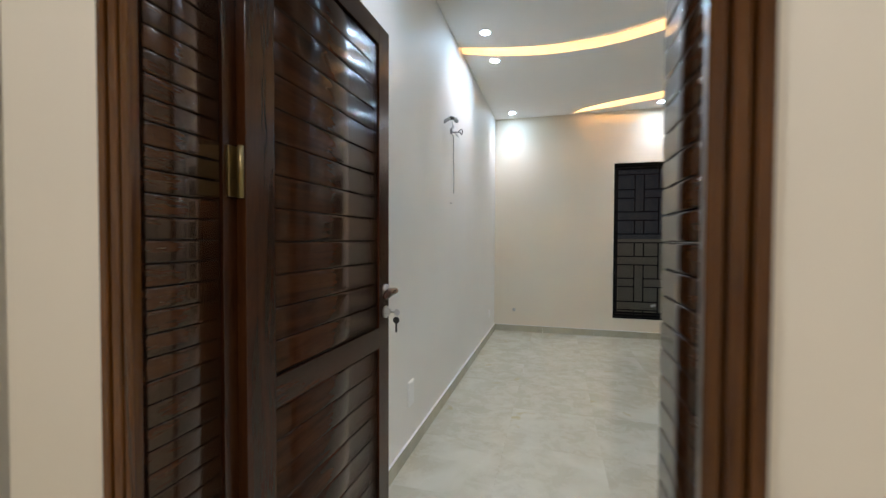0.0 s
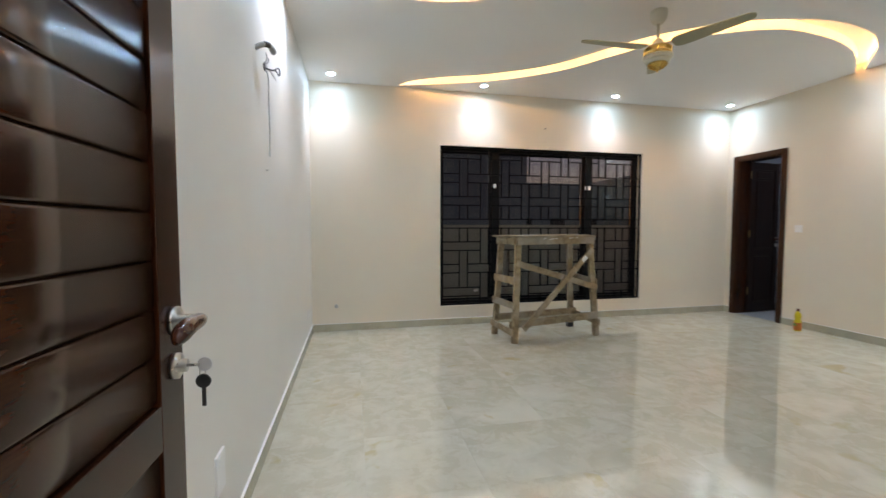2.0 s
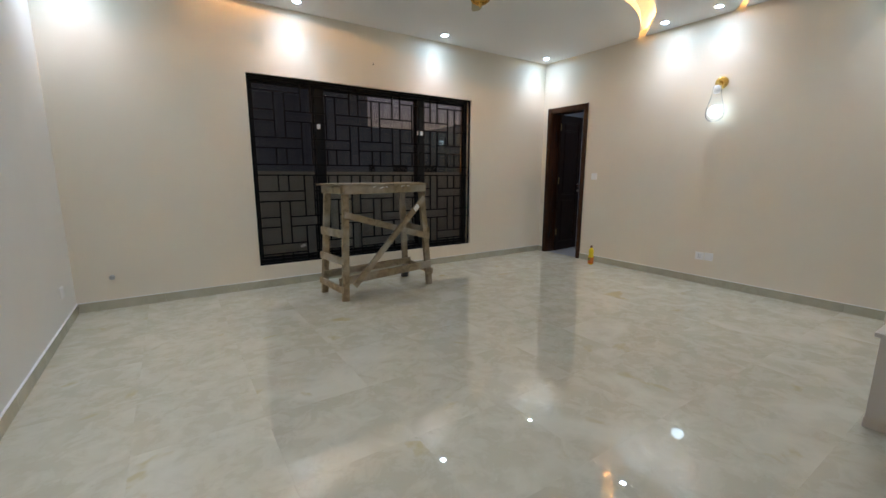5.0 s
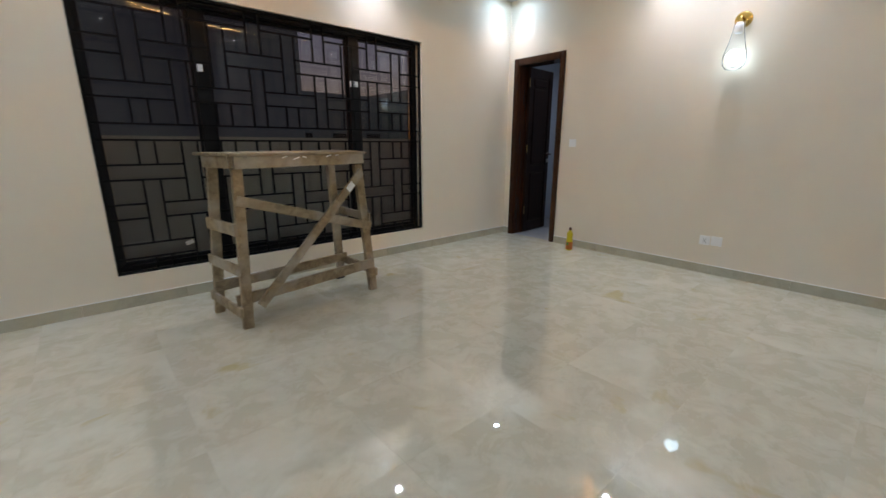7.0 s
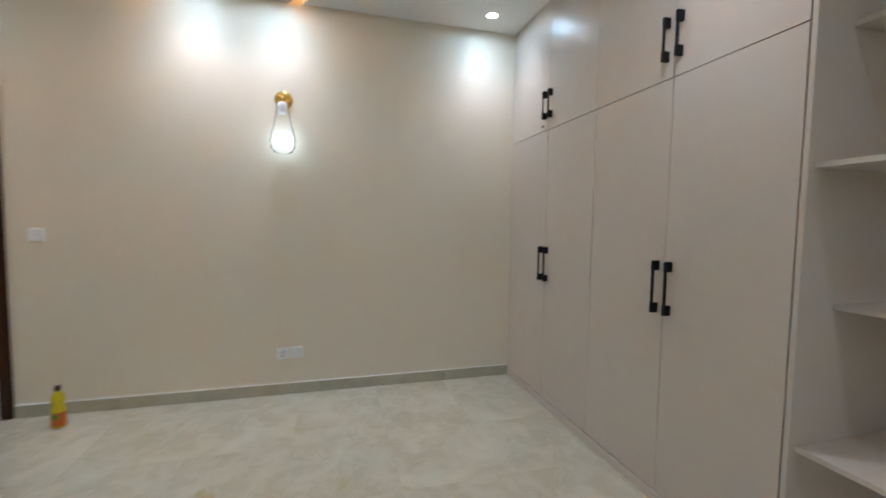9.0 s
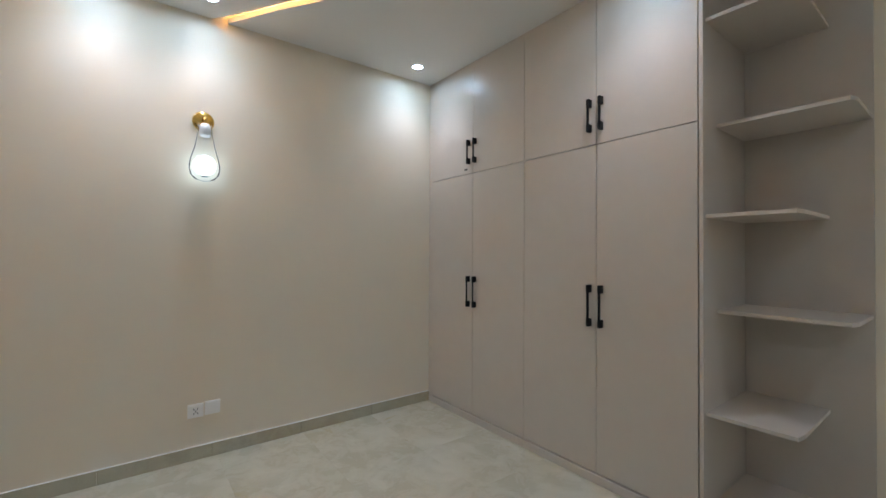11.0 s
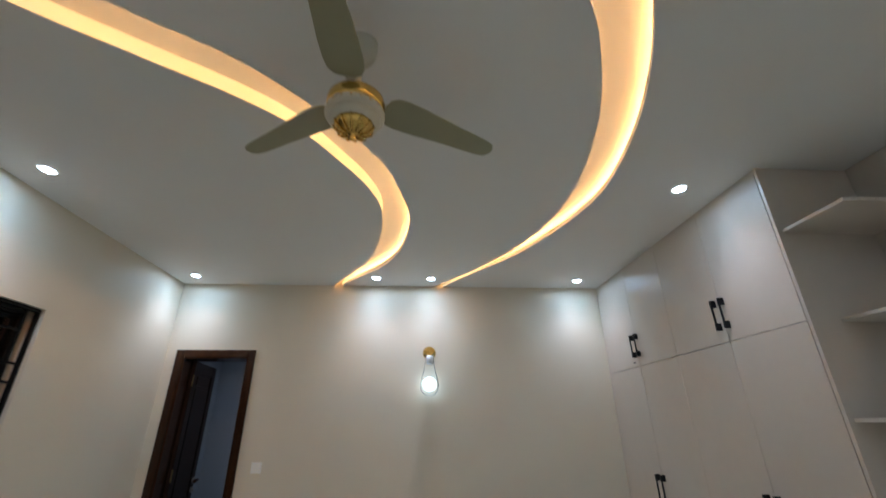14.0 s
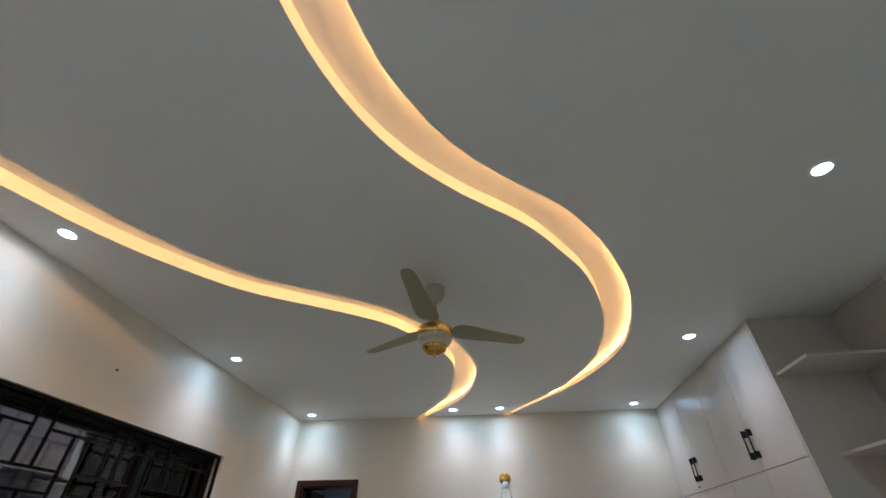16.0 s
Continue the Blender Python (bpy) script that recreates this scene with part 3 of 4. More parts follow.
# ---- bathroom door ----
def bathroom_door():
    fr = thing("door_frame", (X1, BY0, 0), "dark brown timber frame of the bathroom doorway", "door frame", "", "structure")
    W = BY1 - BY0
    for y0, y1 in ((-0.066, 0.0), (W, W + 0.066)):
        part("casing_board", box((-0.018, y0, 0), (0.003, y1, BZ + 0.066), 0.004), DOORV, fr)
        part("casing_groove", box((-0.022, y0 + 0.016, 0), (-0.017, y1 - 0.016, BZ + 0.05), 0.002), DOORV, fr)
    part("casing_board", box((-0.0175, 0.001, BZ), (0.003, W - 0.001, BZ + 0.066), 0.004), DOORV, fr)
    part("lining", box((0.0, -0.018, 0), (T + 0.01, 0.012, BZ), 0.002), DOORV, fr)
    part("lining", box((0.0, W - 0.012, 0), (T + 0.01, W + 0.018, BZ), 0.002), DOORV, fr)
    part("lining_head", box((0.0, 0.012, BZ - 0.012), (T + 0.01, W - 0.012, BZ + 0.018), 0.002), DOORV, fr)
    L, TH, ZT = W - 0.03, 0.038, BZ - 0.02
    leaf = thing("door", (X1 + 0.17, BY1 - 0.005, 0.01), "dark lacquered panelled bathroom door standing wide open", "door", turn=95)
    # leaf plane along local -y from the hinge
    for y0, y1 in ((-0.085, 0.0), (-L, -L + 0.085)):
        part("stile", box((-TH, y0, 0), (0, y1, ZT), 0.003), DOORD, leaf)
    for z0, z1 in ((0, 0.13), (0.80, 0.88), (ZT - 0.10, ZT)):
        part("rail", box((-TH + 0.001, -L + 0.085, z0), (-0.001, -0.085, z1), 0.003), DOORD, leaf)
    part("panel_core", box((-TH + 0.012, -L + 0.08, 0.11), (-0.012, -0.08, ZT - 0.09)), DOORD, leaf)
    for z0, z1 in ((0.15, 0.78), (0.90, ZT - 0.24)):
        for x0 in (-TH + 0.0015, -0.0125):
            part("raised_panel", box((x0, -L + 0.112, z0), (x0 + 0.011, -0.112, z1), 0.008, 2), DOORD, leaf)
    for x0 in (-TH + 0.0025, -0.0115):
        part("raised_panel", box((x0, -L + 0.112, ZT - 0.215), (x0 + 0.009, -0.112, ZT - 0.125), 0.008, 2), DOORD, leaf)
    lever(leaf, -L + 0.04, 1.02, -TH, -1, 1)
    for z in (0.25, 1.05, 1.85):
        part("hinge", tube([(-TH - 0.004, 0.008, z), (-TH - 0.004, 0.008, z + 0.10)], 0.006, 10), OLDBRASS, leaf, "brass hinge", True)


bathroom_door()


# ---- window and grille ----
def window():
    win = thing("window_1", ((WX0 + WX1) / 2, Y1 + 0.14, WZ0), "black aluminium sliding window with dark glass at dusk", "window", "", "structure")
    w, h = (WX1 - WX0) / 2, WZ1 - WZ0
    fr = part("window_frame", box((-w, -0.04, 0), (w, 0.06, 0.045), 0.003), BLACK, win)
    part("window_frame", box((-w, -0.04, h - 0.045), (w, 0.06, h), 0.003), BLACK, win)
    part("window_frame", box((-w, -0.039, 0.045), (-w + 0.045, 0.059, h - 0.045), 0.003), BLACK, win)
    part("window_frame", box((w - 0.045, -0.039, 0.045), (w, 0.059, h - 0.045), 0.003), BLACK, win)
    c = (WX0 + WX1) / 2
    for x in (2.225, 3.525):
        part("mullion", box((x - c - 0.05, -0.03, 0.045), (x - c + 0.05, 0.05, h - 0.045), 0.003), BLACK, win)
    for x0, x1, y in ((WX0 + 0.045, 2.175, 0.0), (2.275, 3.475, 0.022), (3.575, WX1 - 0.045, 0.0)):
        a, b = x0 - c, x1 - c
        for lo, hi in (((a, 0), (a + 0.022, 1)), ((b - 0.022, 0), (b, 1))):
            part("sash", box((lo[0], y - 0.012, 0.045), (hi[0], y + 0.012, h - 0.045), 0.002), BLACK, win)
        part("sash", box((a + 0.022, y - 0.0115, 0.045), (b - 0.022, y + 0.0115, 0.07), 0.002), BLACK, win)
        part("sash", box((a + 0.022, y - 0.0115, h - 0.07), (b - 0.022, y + 0.0115, h - 0.045), 0.002), BLACK, win)
        pane = part("pane", box((a + 0.03, y - 0.003, 0.065), (b - 0.03, y + 0.003, h - 0.065)), TINT, win, "dark tinted glass pane")
        pane.visible_shadow = False
    for x, m in ((2.212, WHITEPLASTIC), (3.49, WHITEPLASTIC), (3.535, WHITEPLASTIC)):
        part("latch", box((x - c - 0.018, -0.046, 1.715 - WZ0 - 0.025), (x - c + 0.018, -0.030, 1.715 - WZ0 + 0.025), 0.003), m, win, "small white latch cover")
    part("label", moved(box((-0.03, -0.0008, -0.016), (0.03, 0.0008, 0.016)), pose(1.98 - c, -0.005, 0.16, 0, -18, 0)), WHITEPLASTIC, win, "small white paper sticker on the glass")


window()


def grille():
    cx = (WX0 + WX1) / 2
    gr = thing("window_grille", (cx, Y1 + 0.035, WZ0), "black steel window grille in a basket-weave pattern", "window grille")
    w, h, f = (WX1 - WX0) / 2, WZ1 - WZ0, 0.022
    for lo, hi in (((-w + 0.001, -0.012, 0.001), (w - 0.001, 0.012, f)), ((-w + 0.001, -0.012, h - f), (w - 0.001, 0.012, h - 0.001)), ((-w + 0.001, -0.0115, f), (-w + f, 0.0115, h - f)), ((w - f, -0.0115, f), (w - 0.001, 0.0115, h - f))):
        part("grille_frame", box(lo, hi, 0.002), IRON, gr)
    b = 0.0068

    def vbar(x, z0, z1):
        if z1 - z0 > 0.03:
            part("bar", box((x - b, -b, z0), (x + b, b, z1)), IRON, gr)

    def hbar(z, x0, x1):
        x0, x1 = max(x0, -w + f), min(x1, w - f)
        if x1 - x0 > 0.03:
            part("bar", box((x0, -b * 0.9, z - b), (x1, b * 0.9, z + b)), IRON, gr)

    mid0, mid1, p = 1.185 - WZ0, 1.295 - WZ0, 0.105
    hbar(mid0, -w, w)
    hbar(mid1, -w, w)
    first_x, gap = 1.735 - cx, 0.27
    cols = [first_x + gap * k for k in range(10)]
    for sign, start, end in ((-1, mid0, f), (1, mid1, h - f)):
        rows = [start + sign * d for d in (0.17, 0.445, 0.735)]
        edge = lambda r, far: r + sign * (p if far else 0.0)
        even = [(start, rows[0]), (edge(rows[0], 1), rows[2]), (edge(rows[2], 1), end)]
        odd = [(start, rows[1]), (edge(rows[1], 1), end)]
        for k, x in enumerate(cols):
            for a, c in (even if k % 2 == 0 else odd):
                for e in (x, x + p):
                    if abs(e) < w - f:
                        vbar(e, min(a, c), max(a, c))
        for j, r in enumerate(rows):
            cut = [x for k, x in enumerate(cols) if k % 2 == (1 if j != 1 else 0)]
            ends = [-w] + [e for x in cut for e in (x, x + p)] + [w]
            for x0, x1 in zip(ends[::2], ends[1::2]):
                for z in (r, r + sign * p):
                    hbar(z, x0, x1)


grille()

# outside the window
structure("ground", box((-60, Y1 + 0.23, -0.35), (60, 80, -0.25)), PAVING, "dim concrete yard outside at dusk", "ground")
structure("boundary_wall", box((-6, 5.55, -0.25), (12, 5.75, 1.235)), RENDER_OUT, "plastered boundary wall outside the window", "wall")


def house(where, size, label, floors, bays):
    h = thing("house", where, label, "house", "houses across the street")
    w, d, z = size
    part("wall", box((-w / 2, 0, 0), (w / 2, d, z)), NEIGHBOUR, h)
    part("parapet", box((-w / 2 - 0.1, -0.1, z), (w / 2 + 0.1, d, z + 0.5), 0.03), NEIGHBOUR, h)
    for i in range(floors):
        for k in range(bays):
            x, z0 = -w / 2 + (k + 0.5) * w / bays, 0.9 + i * 3.1
            win = part("window", box((x - 0.7, -0.05, z0), (x + 0.7, 0.02, z0 + 1.4), 0.01), BLACK, h)
            part("sill", box((x - 0.8, -0.12, z0 - 0.08), (x + 0.8, 0.0, z0), 0.01), NEIGHBOUR, win)


house((1.6, 26.8, -0.25), (22.0, 10.0, 11.0), "dark plastered house across the street at dusk", 0, 0)
house((18.3, 33.0, -0.25), (9.5, 9.0, 4.9), "low dark house with a flat roof at dusk", 1, 3)
house((29.5, 30.0, -0.25), (12.0, 9.0, 5.4), "low dark house with a flat roof at dusk", 1, 3)


# ---- wardrobe ----
WR0, WR1, SPLIT = 3.447, X1, 1.94
DOORS = [3.452, 3.985, 4.53, 5.06, 5.60]


def wardrobe():
    for i in range(2):
        a, b = DOORS[2 * i], DOORS[2 * i + 2]
        left = WR0 if i == 0 else a
        unit = thing("wardrobe", ((left + b) / 2, -0.27, 0), "tall built-in greige laminate wardrobe with closed doors", "wardrobe", "built-in wardrobe units")
        o = Vector(((left + b) / 2, -0.27, 0))
        L = lambda x, y, z: (x - o.x, y - o.y, z)
        part("carcass", box(L(left + 0.0005, Y0 + 0.001, 0.055), L(b - 0.0005, -0.0195, H - 0.001)), BOARD, unit)
        part("plinth", box(L(left + 0.001, Y0 + 0.01, 0.0), L(b - 0.001, 0.010, 0.050), 0.002), LAMINATE, unit)
        for j in range(2):
            x0, x1 = DOORS[2 * i + j] + 0.0015, DOORS[2 * i + j + 1] - 0.0015
            for z0, z1, h0, h1 in ((0.058, SPLIT - 0.002, 0.89, 1.13), (SPLIT + 0.002, H - 0.022, 2.015, 2.205)):
                d = part("cabinet_door", box(L(x0, -0.019, z0), L(x1, 0.0, z1), 0.0012), LAMINATE, unit)
                hx = (x1 - 0.035) if j == 0 else (x0 + 0.035)
                bm = bmesh.new()
                ax = hx - o.x
                add_box(bm, (ax - 0.007, 0.296, h0), (ax + 0.007, 0.304, h1), 0.0015)
                for p0, p1 in ((h0, h0 + 0.045), (h1 - 0.045, h1)):
                    add_box(bm, (ax - 0.0085, 0.270, p0), (ax + 0.0085, 0.3055, p1), 0.002)
                part("handle", bm, BLACK, d, "black metal bar handle")
        part("top_filler", box(L(left + 0.001, -0.019, H - 0.020), L(b - 0.001, -0.003, H - 0.001)), LAMINATE, unit)
        if i == 0:
            part("end_panel", box(L(WR0 - 0.018, Y0 + 0.001, 0.056), L(WR0 - 0.0005, 0.002, H - 0.001), 0.001), LAMINATE, unit)
        else:
            part("sticker", box(L(5.125, -0.0005, 1.972), L(5.16, 0.0008, 1.985)), BLACKTAPE, unit, "small dark maker's sticker under the handle")
    fil = thing("filler_panel", ((5.60 + X1) / 2, 0, 0), "narrow greige filler strip between wardrobe and wall", "filler panel")
    part("strip", box((-0.0245, -0.30, 0.0), (0.0245, -0.001, H - 0.001), 0.001), LAMINATE, fil)


wardrobe()


def corner_shelves():
    xs = WR0 - 0.019
    un = thing("corner_shelf", ((2.94 + xs) / 2, Y0, 0), "open greige end shelves of alternating depth beside the wardrobe", "shelf unit")
    o = Vector(((2.94 + xs) / 2, Y0, 0))
    L = lambda x, y, z: (x - o.x, y - o.y, z)
    part("back_panel", box(L(2.935, Y0 + 0.001, 0.0), L(xs, Y0 + 0.017, H - 0.001), 0.001), BOARD, un)
    for k, z in enumerate((2.41, 1.93, 1.48, 1.02, 0.55, 0.10)):
        if k % 2 == 0:
            outline = [(xs, -0.026), (3.095, -0.026), (3.085, -0.10), (3.085, Y0 + 0.017), (xs, Y0 + 0.017)]
        else:
            outline = [(xs, -0.155), (2.955, -0.155), (2.94, -0.20), (2.94, Y0 + 0.017), (xs, Y0 + 0.017)]
        bm = bmesh.new()
        f = bmesh.ops.contextual_create(bm, geom=[bm.verts.new(L(x, y, z)) for x, y in outline])["faces"]
        up = bmesh.ops.extrude_face_region(bm, geom=f)["geom"]
        bmesh.ops.translate(bm, vec=(0, 0, 0.017), verts=[v for v in up if isinstance(v, bmesh.types.BMVert)])
        part("shelf", bm, LAMINATE, un)


corner_shelves()


# ---- trestle ----
def trestle():
    tr = thing("work_trestle", (2.53, 3.55, 0), "rough raw-timber work trestle with paint splashes in front of the window", "trestle")
    o = Vector((2.53, 3.55, 0))
    P = lambda x, y, z: (x - o.x, y - o.y, z)
    legs = {"fl": ((2.07, 3.285, 0), (2.125, 3.345, 1.01)), "bl": ((2.0, 3.70, 0), (2.06, 3.665, 1.01)), "fr": ((3.075, 3.40, 0), (3.005, 3.44, 1.01)), "br": ((3.03, 3.86, 0), (2.96, 3.80, 1.01))}
    for a, b in legs.values():
        part("leg", beam(P(*a), P(*b), 0.062, 0.042, (0, 1, 0)), RAW, tr)
    at = lambda key, z, dx=0, dy=0: P(*[p + (q - p) * z / 1.01 + s for p, q, s in zip(legs[key][0], legs[key][1], (dx, dy, 0))])
    # top: boards with front and end aprons
    corners = [(2.10, 3.29), (3.065, 3.405), (3.02, 3.86), (1.985, 3.70)]
    for k in range(4):
        f0, f1 = k / 4 + 0.004, (k + 1) / 4 - 0.004
        a = Vector(corners[0]).lerp(Vector(corners[3]), (f0 + f1) / 2)
        b = Vector(corners[1]).lerp(Vector(corners[2]), (f0 + f1) / 2)
        d = (b - a).normalized() * (0.02 + 0.006 * (k % 2))
        part("top_board", beam(P(a.x - d.x, a.y - d.y, 1.098), P(b.x + d.x * 0.4, b.y + d.y * 0.4, 1.098 + 0.006 * (k % 2)), 0.105, 0.018), RAW, tr)
    part("apron", beam(P(2.105, 3.318, 1.048), P(3.05, 3.43, 1.055), 0.024, 0.075), RAW, tr)
    part("apron", beam(P(2.02, 3.685, 1.048), P(3.0, 3.835, 1.055), 0.024, 0.075), RAW, tr)
    part("apron", beam(P(2.085, 3.325, 1.05), P(2.02, 3.69, 1.05), 0.022, 0.07), RAW, tr)
    part("apron", beam(P(3.03, 3.44, 1.05), P(2.985, 3.82, 1.05), 0.022, 0.07), RAW, tr)
    for z, zb, h in ((0.645, 0.645, 0.075), (0.39, 0.395, 0.068), (0.115, 0.135, 0.064)):
        part("rung", beam(at("fl", z, -0.038, -0.03), at("bl", zb, -0.038, 0.03), 0.02, h), RAW, tr)
    for z, h in ((0.60, 0.06), (0.15, 0.065)):
        part("rung", beam(at("fr", z, 0.038, -0.03), at("br", z + 0.02, 0.038, 0.03), 0.02, h), RAW, tr)
    part("stretcher", beam(at("fl", 0.18, -0.05, 0.034), at("fr", 0.235, 0.02, -0.035), 0.02, 0.075), RAW, tr)
    part("stretcher", beam(at("bl", 0.20, -0.03, -0.035), at("br", 0.20, 0.05, -0.035), 0.022, 0.07), RAW, tr)
    part("brace", beam(at("fl", 0.825, -0.02, -0.040), at("fr", 0.535, 0.03, -0.040), 0.018, 0.062), RAW, tr)
    part("brace", beam(at("fl", 0.15, 0.07, -0.058), at("fr", 0.96, 0.0, -0.052), 0.018, 0.060), RAW, tr)
    front = lambda f, z: P(2.105 + 0.945 * f, 3.3045 + 0.112 * f, z)
    for f, z, dx, dz in ((0.32, 1.072, 0.035, 0.010), (0.40, 1.060, 0.05, 0.016), (0.47, 1.078, 0.03, -0.006), (0.66, 1.074, 0.045, 0.012), (0.74, 1.082, 0.03, 0.004)):
        a, b = front(f, z), front(f + dx, z + dz)
        part("paint_splash", beam(a, b, 0.004, 0.007, (0, 0, 1), 0.001), WHITEPLASTIC, tr, "dried white paint splash")
    e0, e1 = Vector(at("fl", 0.15, 0.07, -0.068)), Vector(at("fr", 0.96, 0.0, -0.062))
    part("tape", beam(e0.lerp(e1, 0.84), e0.lerp(e1, 0.90), 0.003, 0.05), WHITEPLASTIC, tr, "strip of white tape")
    part("foot_block", beam(P(3.005, 3.845, 0), P(3.005, 3.845, 0.05), 0.07, 0.05, (0, 1, 0)), BLACKTAPE, tr, "dark rubber foot block")


trestle()


# ---- ceiling fan ----
def fan():
    f = thing("ceiling_fan", (2.735, 2.14, H - 0.012), "cream three-blade ceiling fan with a brass motor housing", "ceiling fan", turn=0)
    part("canopy", lathe([(0.012, -0.085), (0.035, -0.08), (0.055, -0.05), (0.062, -0.012), (0.062, 0.0115)], 28), CREAM, f, "", True)
    part("down_rod", lathe([(0.0115, -0.22), (0.0115, -0.07)], 14), CREAM, f, "", True)
    part("lower_cup", lathe([(0.012, -0.19), (0.03, -0.205), (0.045, -0.235), (0.05, -0.252)], 28), CREAM, f, "", True)
    part("motor", lathe([(0.05, -0.246), (0.082, -0.254), (0.099, -0.268), (0.101, -0.282), (0.101, -0.312), (0.096, -0.320)], 40), BRASS, f, "polished brass motor housing", True)
    part("motor_band", lathe([(0.096, -0.318), (0.103, -0.323), (0.103, -0.338), (0.092, -0.348)], 40), CREAM, f, "", True)
    c = part("bottom_cap", lathe([(0.092, -0.347), (0.088, -0.362), (0.072, -0.376)], 36), CREAM, f, "", True)
    part("brass_bowl", lathe([(0.070, -0.372), (0.064, -0.390), (0.046, -0.406), (0.021, -0.415), (0.009, -0.418), (0.012, -0.426), (0.004, -0.438), (0.001, -0.442)], 36), BRASS, f, "fluted brass bowl with a finial", True)
    for k in range(20):
        a = 2 * math.pi * k / 20
        part("vent_hole", moved(lathe([(0.0042, 0.0), (0.0042, 0.0012), (0.003, 0.0016)], 8), pose(0.1026 * math.cos(a), 0.1026 * math.sin(a), -0.3305) @ pose(0, 0, 0, 0, 0, math.degrees(a)) @ pose(0, 0, 0, 0, 90, 0)), BRASS, f, "small brass-ringed vent hole")
    for k in range(12):
        a = 2 * math.pi * k / 12
        pts = [(r * math.cos(a), r * math.sin(a), z) for r, z in ((0.070, -0.376), (0.065, -0.392), (0.047, -0.408), (0.023, -0.417))]
        part("flute", tube(pts, 0.0035, 6), BRASS, c, "", True)
    for k in range(3):
        arm = part("blade_arm", box((0.08, -0.020, -0.248), (0.15, 0.020, -0.243), 0.002), CREAM, f)
        outline = [(0.108, -0.026), (0.114, -0.050), (0.135, -0.068), (0.17, -0.074), (0.24, -0.072), (0.40, -0.056), (0.56, -0.044), (0.596, -0.034), (0.610, -0.012), (0.608, 0.012), (0.590, 0.032), (0.55, 0.040), (0.40, 0.047), (0.24, 0.060), (0.17, 0.062), (0.135, 0.056), (0.114, 0.042), (0.108, 0.024)]
        bm = bmesh.new()
        face = bmesh.ops.contextual_create(bm, geom=[bm.verts.new((x, y, -0.003)) for x, y in outline])["faces"]
        up = bmesh.ops.extrude_face_region(bm, geom=face)["geom"]
        bmesh.ops.translate(bm, vec=(0, 0, 0.006), verts=[v for v in up if isinstance(v, bmesh.types.BMVert)])
        bl = part("blade", bm, BLADE, f)
        turn = pose(0, 0, 0, 0, 0, (-61, 55, 175)[k])
        arm.matrix_local = turn
        bl.matrix_local = turn @ pose(0, 0, -0.262, -10, -2, 0)


fan()


# ---- wall lamp ----
def sconce():
    y = 1.773
    s = thing("wall_lamp", (X1, y, 2.14), "brass wall lamp with clear teardrop glass and glowing white globe", "wall lamp")
    part("backplate", moved(lathe([(0.062, 0.0), (0.062, 0.012), (0.054, 0.020), (0.02, 0.024)], 32), pose(0, 0, 0, 0, -90, 0)), BRASS, s, "round polished brass wall plate", True)
    part("arm", tube(spline([(-0.02, 0, 0), (-0.06, 0, 0.012), (-0.085, 0, -0.005), (-0.09, 0, -0.045)], 10), 0.010), BRASS, s, "", True)
    part("socket_cup", moved(lathe([(0.020, -0.005), (0.030, -0.02), (0.032, -0.075), (0.024, -0.085)], 24), pose(-0.09, 0, -0.03)), WHITEPLASTIC, s, "white ceramic lamp holder", True)
    gl = part("glass_shade", moved(lathe([(0.033, -0.035), (0.038, -0.09), (0.055, -0.18), (0.078, -0.26), (0.085, -0.305), (0.078, -0.35), (0.055, -0.378), (0.02, -0.39)], 36, False), pose(-0.09, 0, 0)), GLASS, s, "clear teardrop glass", True)
    gl.visible_shadow = False
    wire = part("wire_hoop", tube([(-0.09, r * sgn, z) for sgn, seq in ((1, 1), (-1, -1)) for r, z in [(0.034, -0.035), (0.056, -0.18), (0.080, -0.26), (0.087, -0.305), (0.080, -0.35), (0.056, -0.382), (0.0, -0.395)][::seq]], 0.0011, 6), WIRE, s, "", True)
    part("globe", moved(lathe([(0.012, 0.062), (0.04, 0.050), (0.060, 0.020), (0.063, 0.0), (0.058, -0.025), (0.038, -0.050), (0.012, -0.060)], 28), pose(-0.09, 0, -0.295)), BULB, s, "glowing white globe", True)
    part("bottom_cap", moved(lathe([(0.020, -0.004), (0.022, 0.0), (0.012, 0.006)], 20), pose(-0.09, 0, -0.362)), STEEL, s, "", True)


sconce()


# ---- switches, sockets, wall bits ----
def face_plate(where, facing, w, h, label, category, mark=False, rocker=True):
    """A plate on a wall; facing: degrees about z of its outward normal from +x."""
    p = thing("socket_plate" if mark else "switch_plate", where, label, category, turn=facing)
    part("plate", box((-0.001, -w / 2, -h / 2), (0.009, w / 2, h / 2), 0.003, 2), WHITEPLASTIC, p)
    part("insert", box((0.008, -w / 2 + 0.008, -h / 2 + 0.008), (0.0108, w / 2 - 0.008, h / 2 - 0.008), 0.001), WHITEPLASTIC, p)
    if mark:
        for dy, dz, t in ((-0.010, 0.012, 20), (0.010, 0.012, -20), (0, -0.002, 0), (-0.010, -0.016, -20), (0.010, -0.016, 20)):
            part("pin_slot", moved(box((0.0100, -0.002, -0.006), (0.0114, 0.002, 0.006)), pose(0, dy, dz, t, 0, 0)), BLACKTAPE, p)


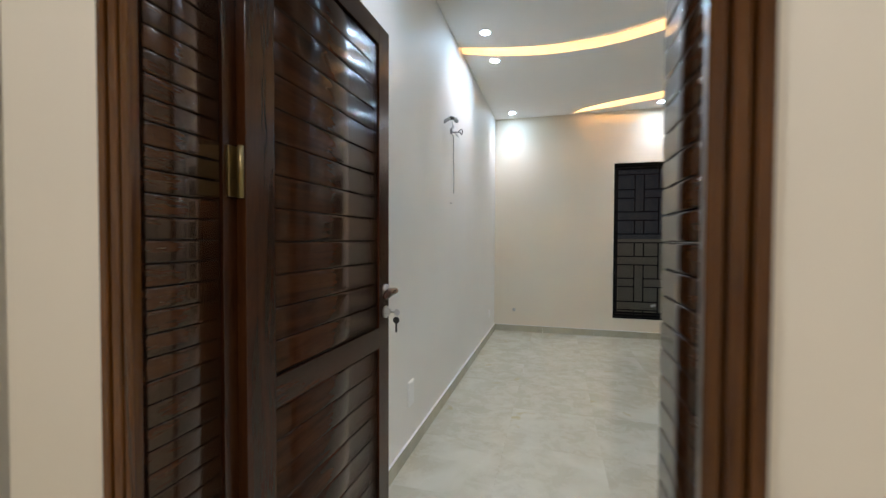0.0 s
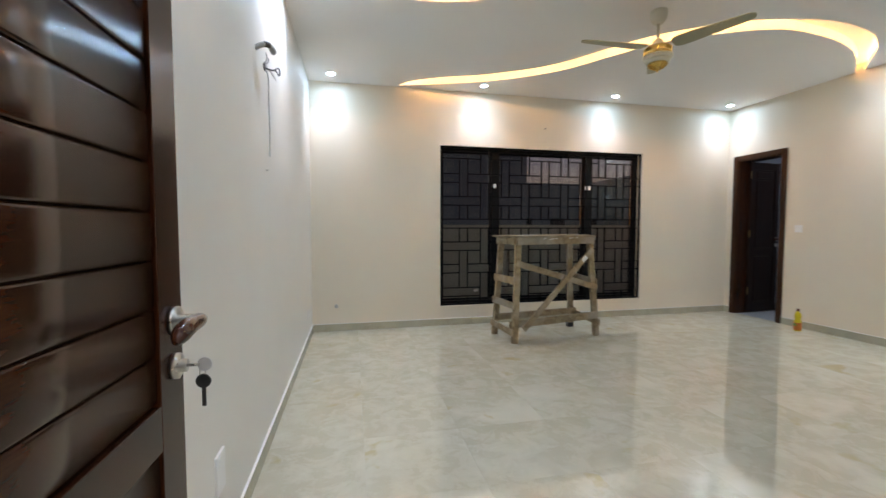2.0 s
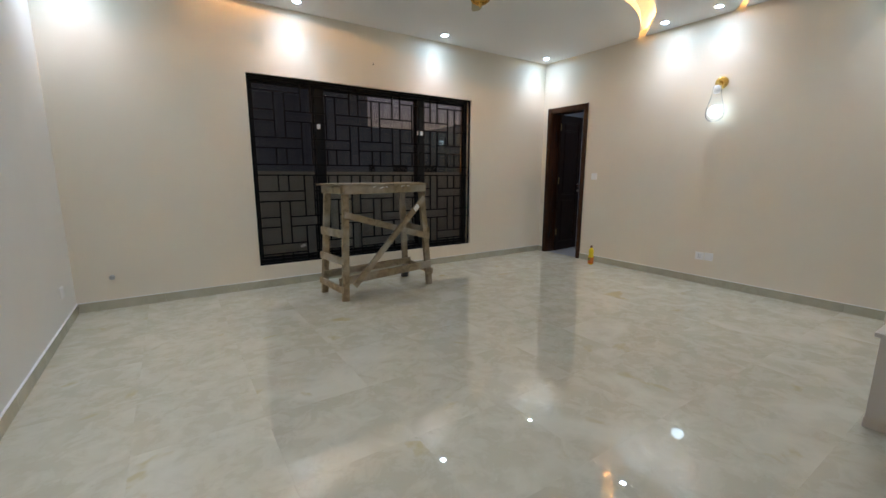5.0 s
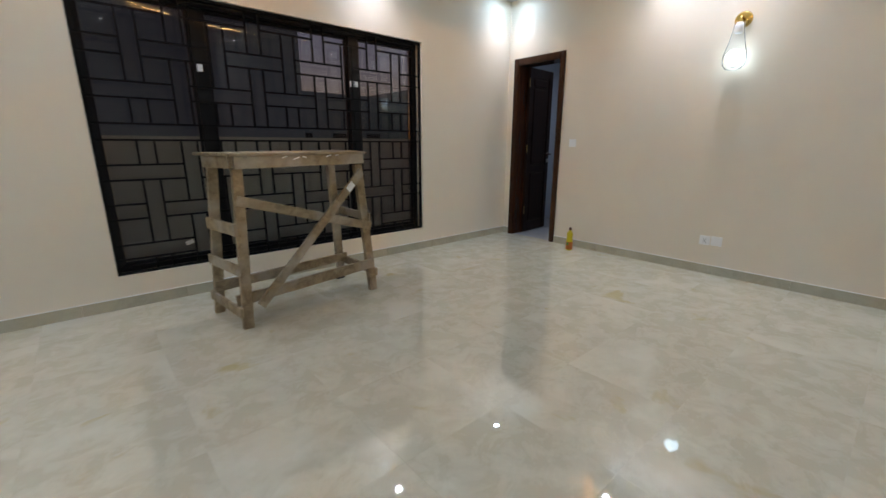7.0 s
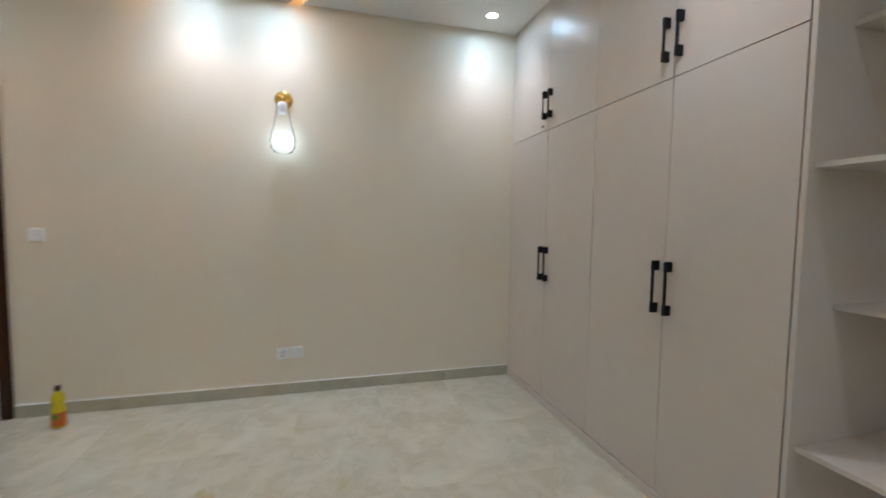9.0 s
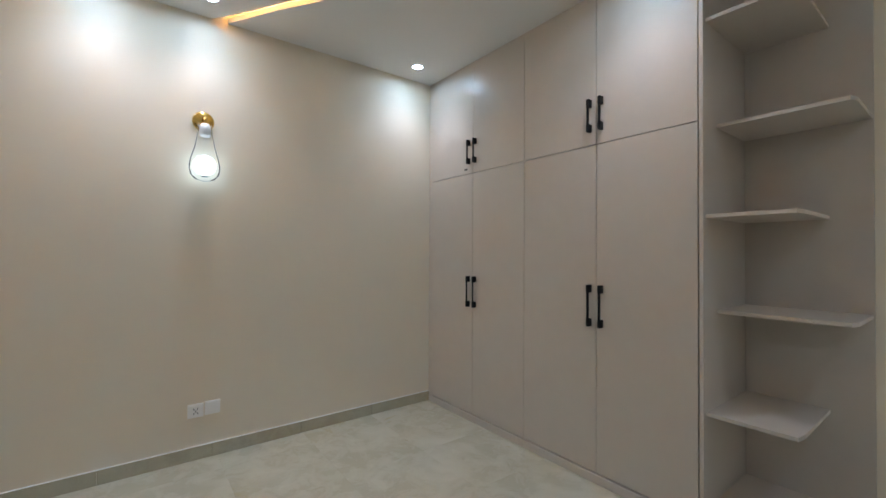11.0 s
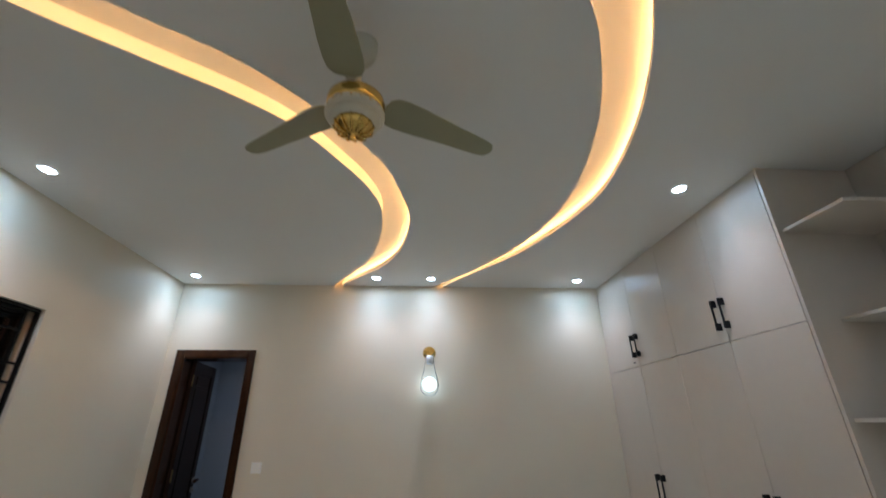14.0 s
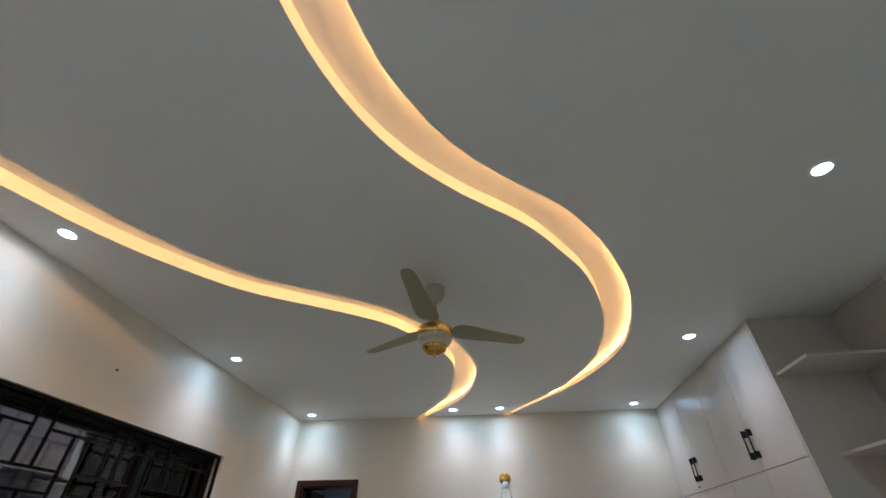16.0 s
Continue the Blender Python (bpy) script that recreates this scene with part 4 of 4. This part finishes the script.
face_plate((X1, 3.247, 1.177), 180, 0.086, 0.086, "square white light switch on the cream wall", "light switch")
face_plate((X1, 1.797, 0.308), 180, 0.088, 0.086, "white wall socket above the skirting beside a blank plate", "socket", True)
face_plate((X1, 1.703, 0.312), 180, 0.088, 0.086, "blank white wall plate beside a socket", "wall plate")
face_plate((0, 0.885, 0.345), 0, 0.088, 0.14, "white socket plate low on the white wall", "socket")
face_plate((0, 3.75, 0.30), 0, 0.086, 0.086, "small white wall plate near the corner", "wall plate")


def conduit_and_wires():
    c = thing("conduit_stub", (0, 1.66, 2.08), "bent grey conduit stub sticking out of the wall, taped black", "conduit")
    bend = spline([(-0.01, -0.06, -0.012), (0.03, -0.055, 0.012), (0.050, -0.025, 0.026), (0.058, 0.03, 0.034), (0.060, 0.085, 0.034)], 16)
    part("pipe", tube(bend, [0.0125] * 11 + [0.013, 0.014, 0.0155, 0.016, 0.016, 0.015], 14), GREYPIPE, c, "", True)
    part("tape", tube(bend[5:10], 0.0138, 14), BLACKTAPE, c, "black insulating tape", True)
    w = thing("loose_wires", (0, 1.80, 2.055), "loose twisted electrical wires hanging from a hole in the wall", "wires")
    part("wall_hole", moved(lathe([(0.022, -0.001), (0.024, 0.002), (0.012, 0.006)], 14), pose(0, 0, 0, 0, 90, 0)), BLACKTAPE, w, "ragged dark cable hole")
    loop = [(-0.01, 0, 0), (0.02, 0.02, -0.004), (0.040, 0.06, 0.006), (0.050, 0.105, 0.034), (0.052, 0.150, 0.048), (0.052, 0.180, 0.034), (0.050, 0.155, 0.012), (0.048, 0.110, 0.014), (0.041, 0.064, 0.010)]
    part("wire", tube(spline(loop, 32), 0.0042, 6), BLACKTAPE, w, "black looped wire", True)
    for tip, r in (((0.04, 0.125, -0.030), 0.003), ((0.03, 0.085, -0.022), 0.0035), ((0.02, -0.045, 0.062), 0.004), ((0.03, -0.030, 0.035), 0.0035), ((0.012, -0.022, -0.010), 0.005)):
        part("wire", tube(spline([(-0.01, 0, 0), tuple(v * 0.45 + 0.008 for v in tip), tip], 8), [r] * 7 + [r * 0.7, r * 0.5], 6), WIRE, w, "", True)
    part("cable", tube(spline([(0.0, 0, 0), (0.018, 0.012, -0.05), (0.014, 0.030, -0.20), (0.012, 0.055, -0.32), (0.008, 0.066, -0.47)], 18), 0.0036, 6), GREYPIPE, w, "thin grey dangling cable", True)
    n = thing("wall_nail", (0, 1.79, 1.50), "small nail in the white wall", "nail")
    part("shank", moved(lathe([(0.003, 0), (0.003, 0.012), (0.005, 0.013)], 8), pose(0, 0, 0, 0, 90, 0)), GREYPIPE, n)
    v = thing("pipe_stub", (0.268, Y1, 0.292), "capped water pipe stub low on the cream wall", "pipe")
    part("pipe", moved(lathe([(0.016, -0.002), (0.016, 0.03), (0.021, 0.031), (0.021, 0.045), (0.008, 0.047)], 16), pose(0, 0, 0, 90, 0, 0)), STEEL, v, "", True)
    d = thing("wall_plug", (2.842, Y1, 2.432), "small dark screw hole above the window", "screw")
    part("screw", moved(lathe([(0.009, -0.001), (0.009, 0.003), (0.004, 0.005)], 12), pose(0, 0, 0, 90, 0, 0)), BLACKTAPE, d)


conduit_and_wires()


def bottle():
    b = thing("bottle", (5.46, 3.075, 0.0), "yellow plastic cleaner bottle with an orange label on the floor", "bottle")
    part("body", lathe([(0.030, 0.0), (0.036, 0.006), (0.037, 0.10), (0.033, 0.13), (0.030, 0.15), (0.035, 0.175), (0.030, 0.20), (0.016, 0.218), (0.014, 0.228)], 24), YELLOW, b, "", True)
    part("label_band", lathe([(0.0374, 0.012), (0.0376, 0.05), (0.0376, 0.098)], 24, False), ORANGE, b, "orange printed label", True)
    part("label_patch", moved(lathe([(0.016, 0), (0.016, 0.002)], 16), pose(-0.0375, 0.0, 0.075, 0, -90, 0)), GREENP, b, "round green print")
    part("cap", lathe([(0.015, 0.228), (0.016, 0.250), (0.012, 0.258)], 18), REDCAP, b, "dark red screw cap", True)


bottle()


# ---- floor tiles ----
def floor_tiles():
    fl = bpy.data.objects["floor"]
    TS = 0.5475
    meshes = {}
    for i in range(-7, 8):
        for j in range(-8, 7):
            x0, y0 = 2.15 + i * TS, 1.125 + j * TS
            x1, y1 = x0 + TS, y0 + TS
            lim = (-1.2, 3.0, CORR_Y, Y0) if y1 <= Y0 + 0.1 else (0.0, X1 + 0.03, Y0 - T, Y1)
            a, b, c, d = max(x0, lim[0]), min(x1, lim[1]), max(y0, lim[2]), min(y1, lim[3])
            if b - a < 0.02 or d - c < 0.02:
                continue
            key = (round(b - a, 3), round(d - c, 3))
            if key not in meshes:
                tmp = mesh_object("floor_tile", box((0.00015, 0.00015, -0.010), (b - a - 0.00015, d - c - 0.00015, 0.0)), TILE)
                meshes[key] = tmp.data
                bpy.data.objects.remove(tmp)
            ob = new("floor_tile", meshes[key])
            ob.parent = fl
            ob.location = (a, c, 0)


floor_tiles()


# ---- plan units to metres ----
for ob in list(scene.objects):
    if ob.parent is None and ob.type != "CAMERA":
        ob.matrix_world = Matrix.Scale(S, 4) @ ob.matrix_basis
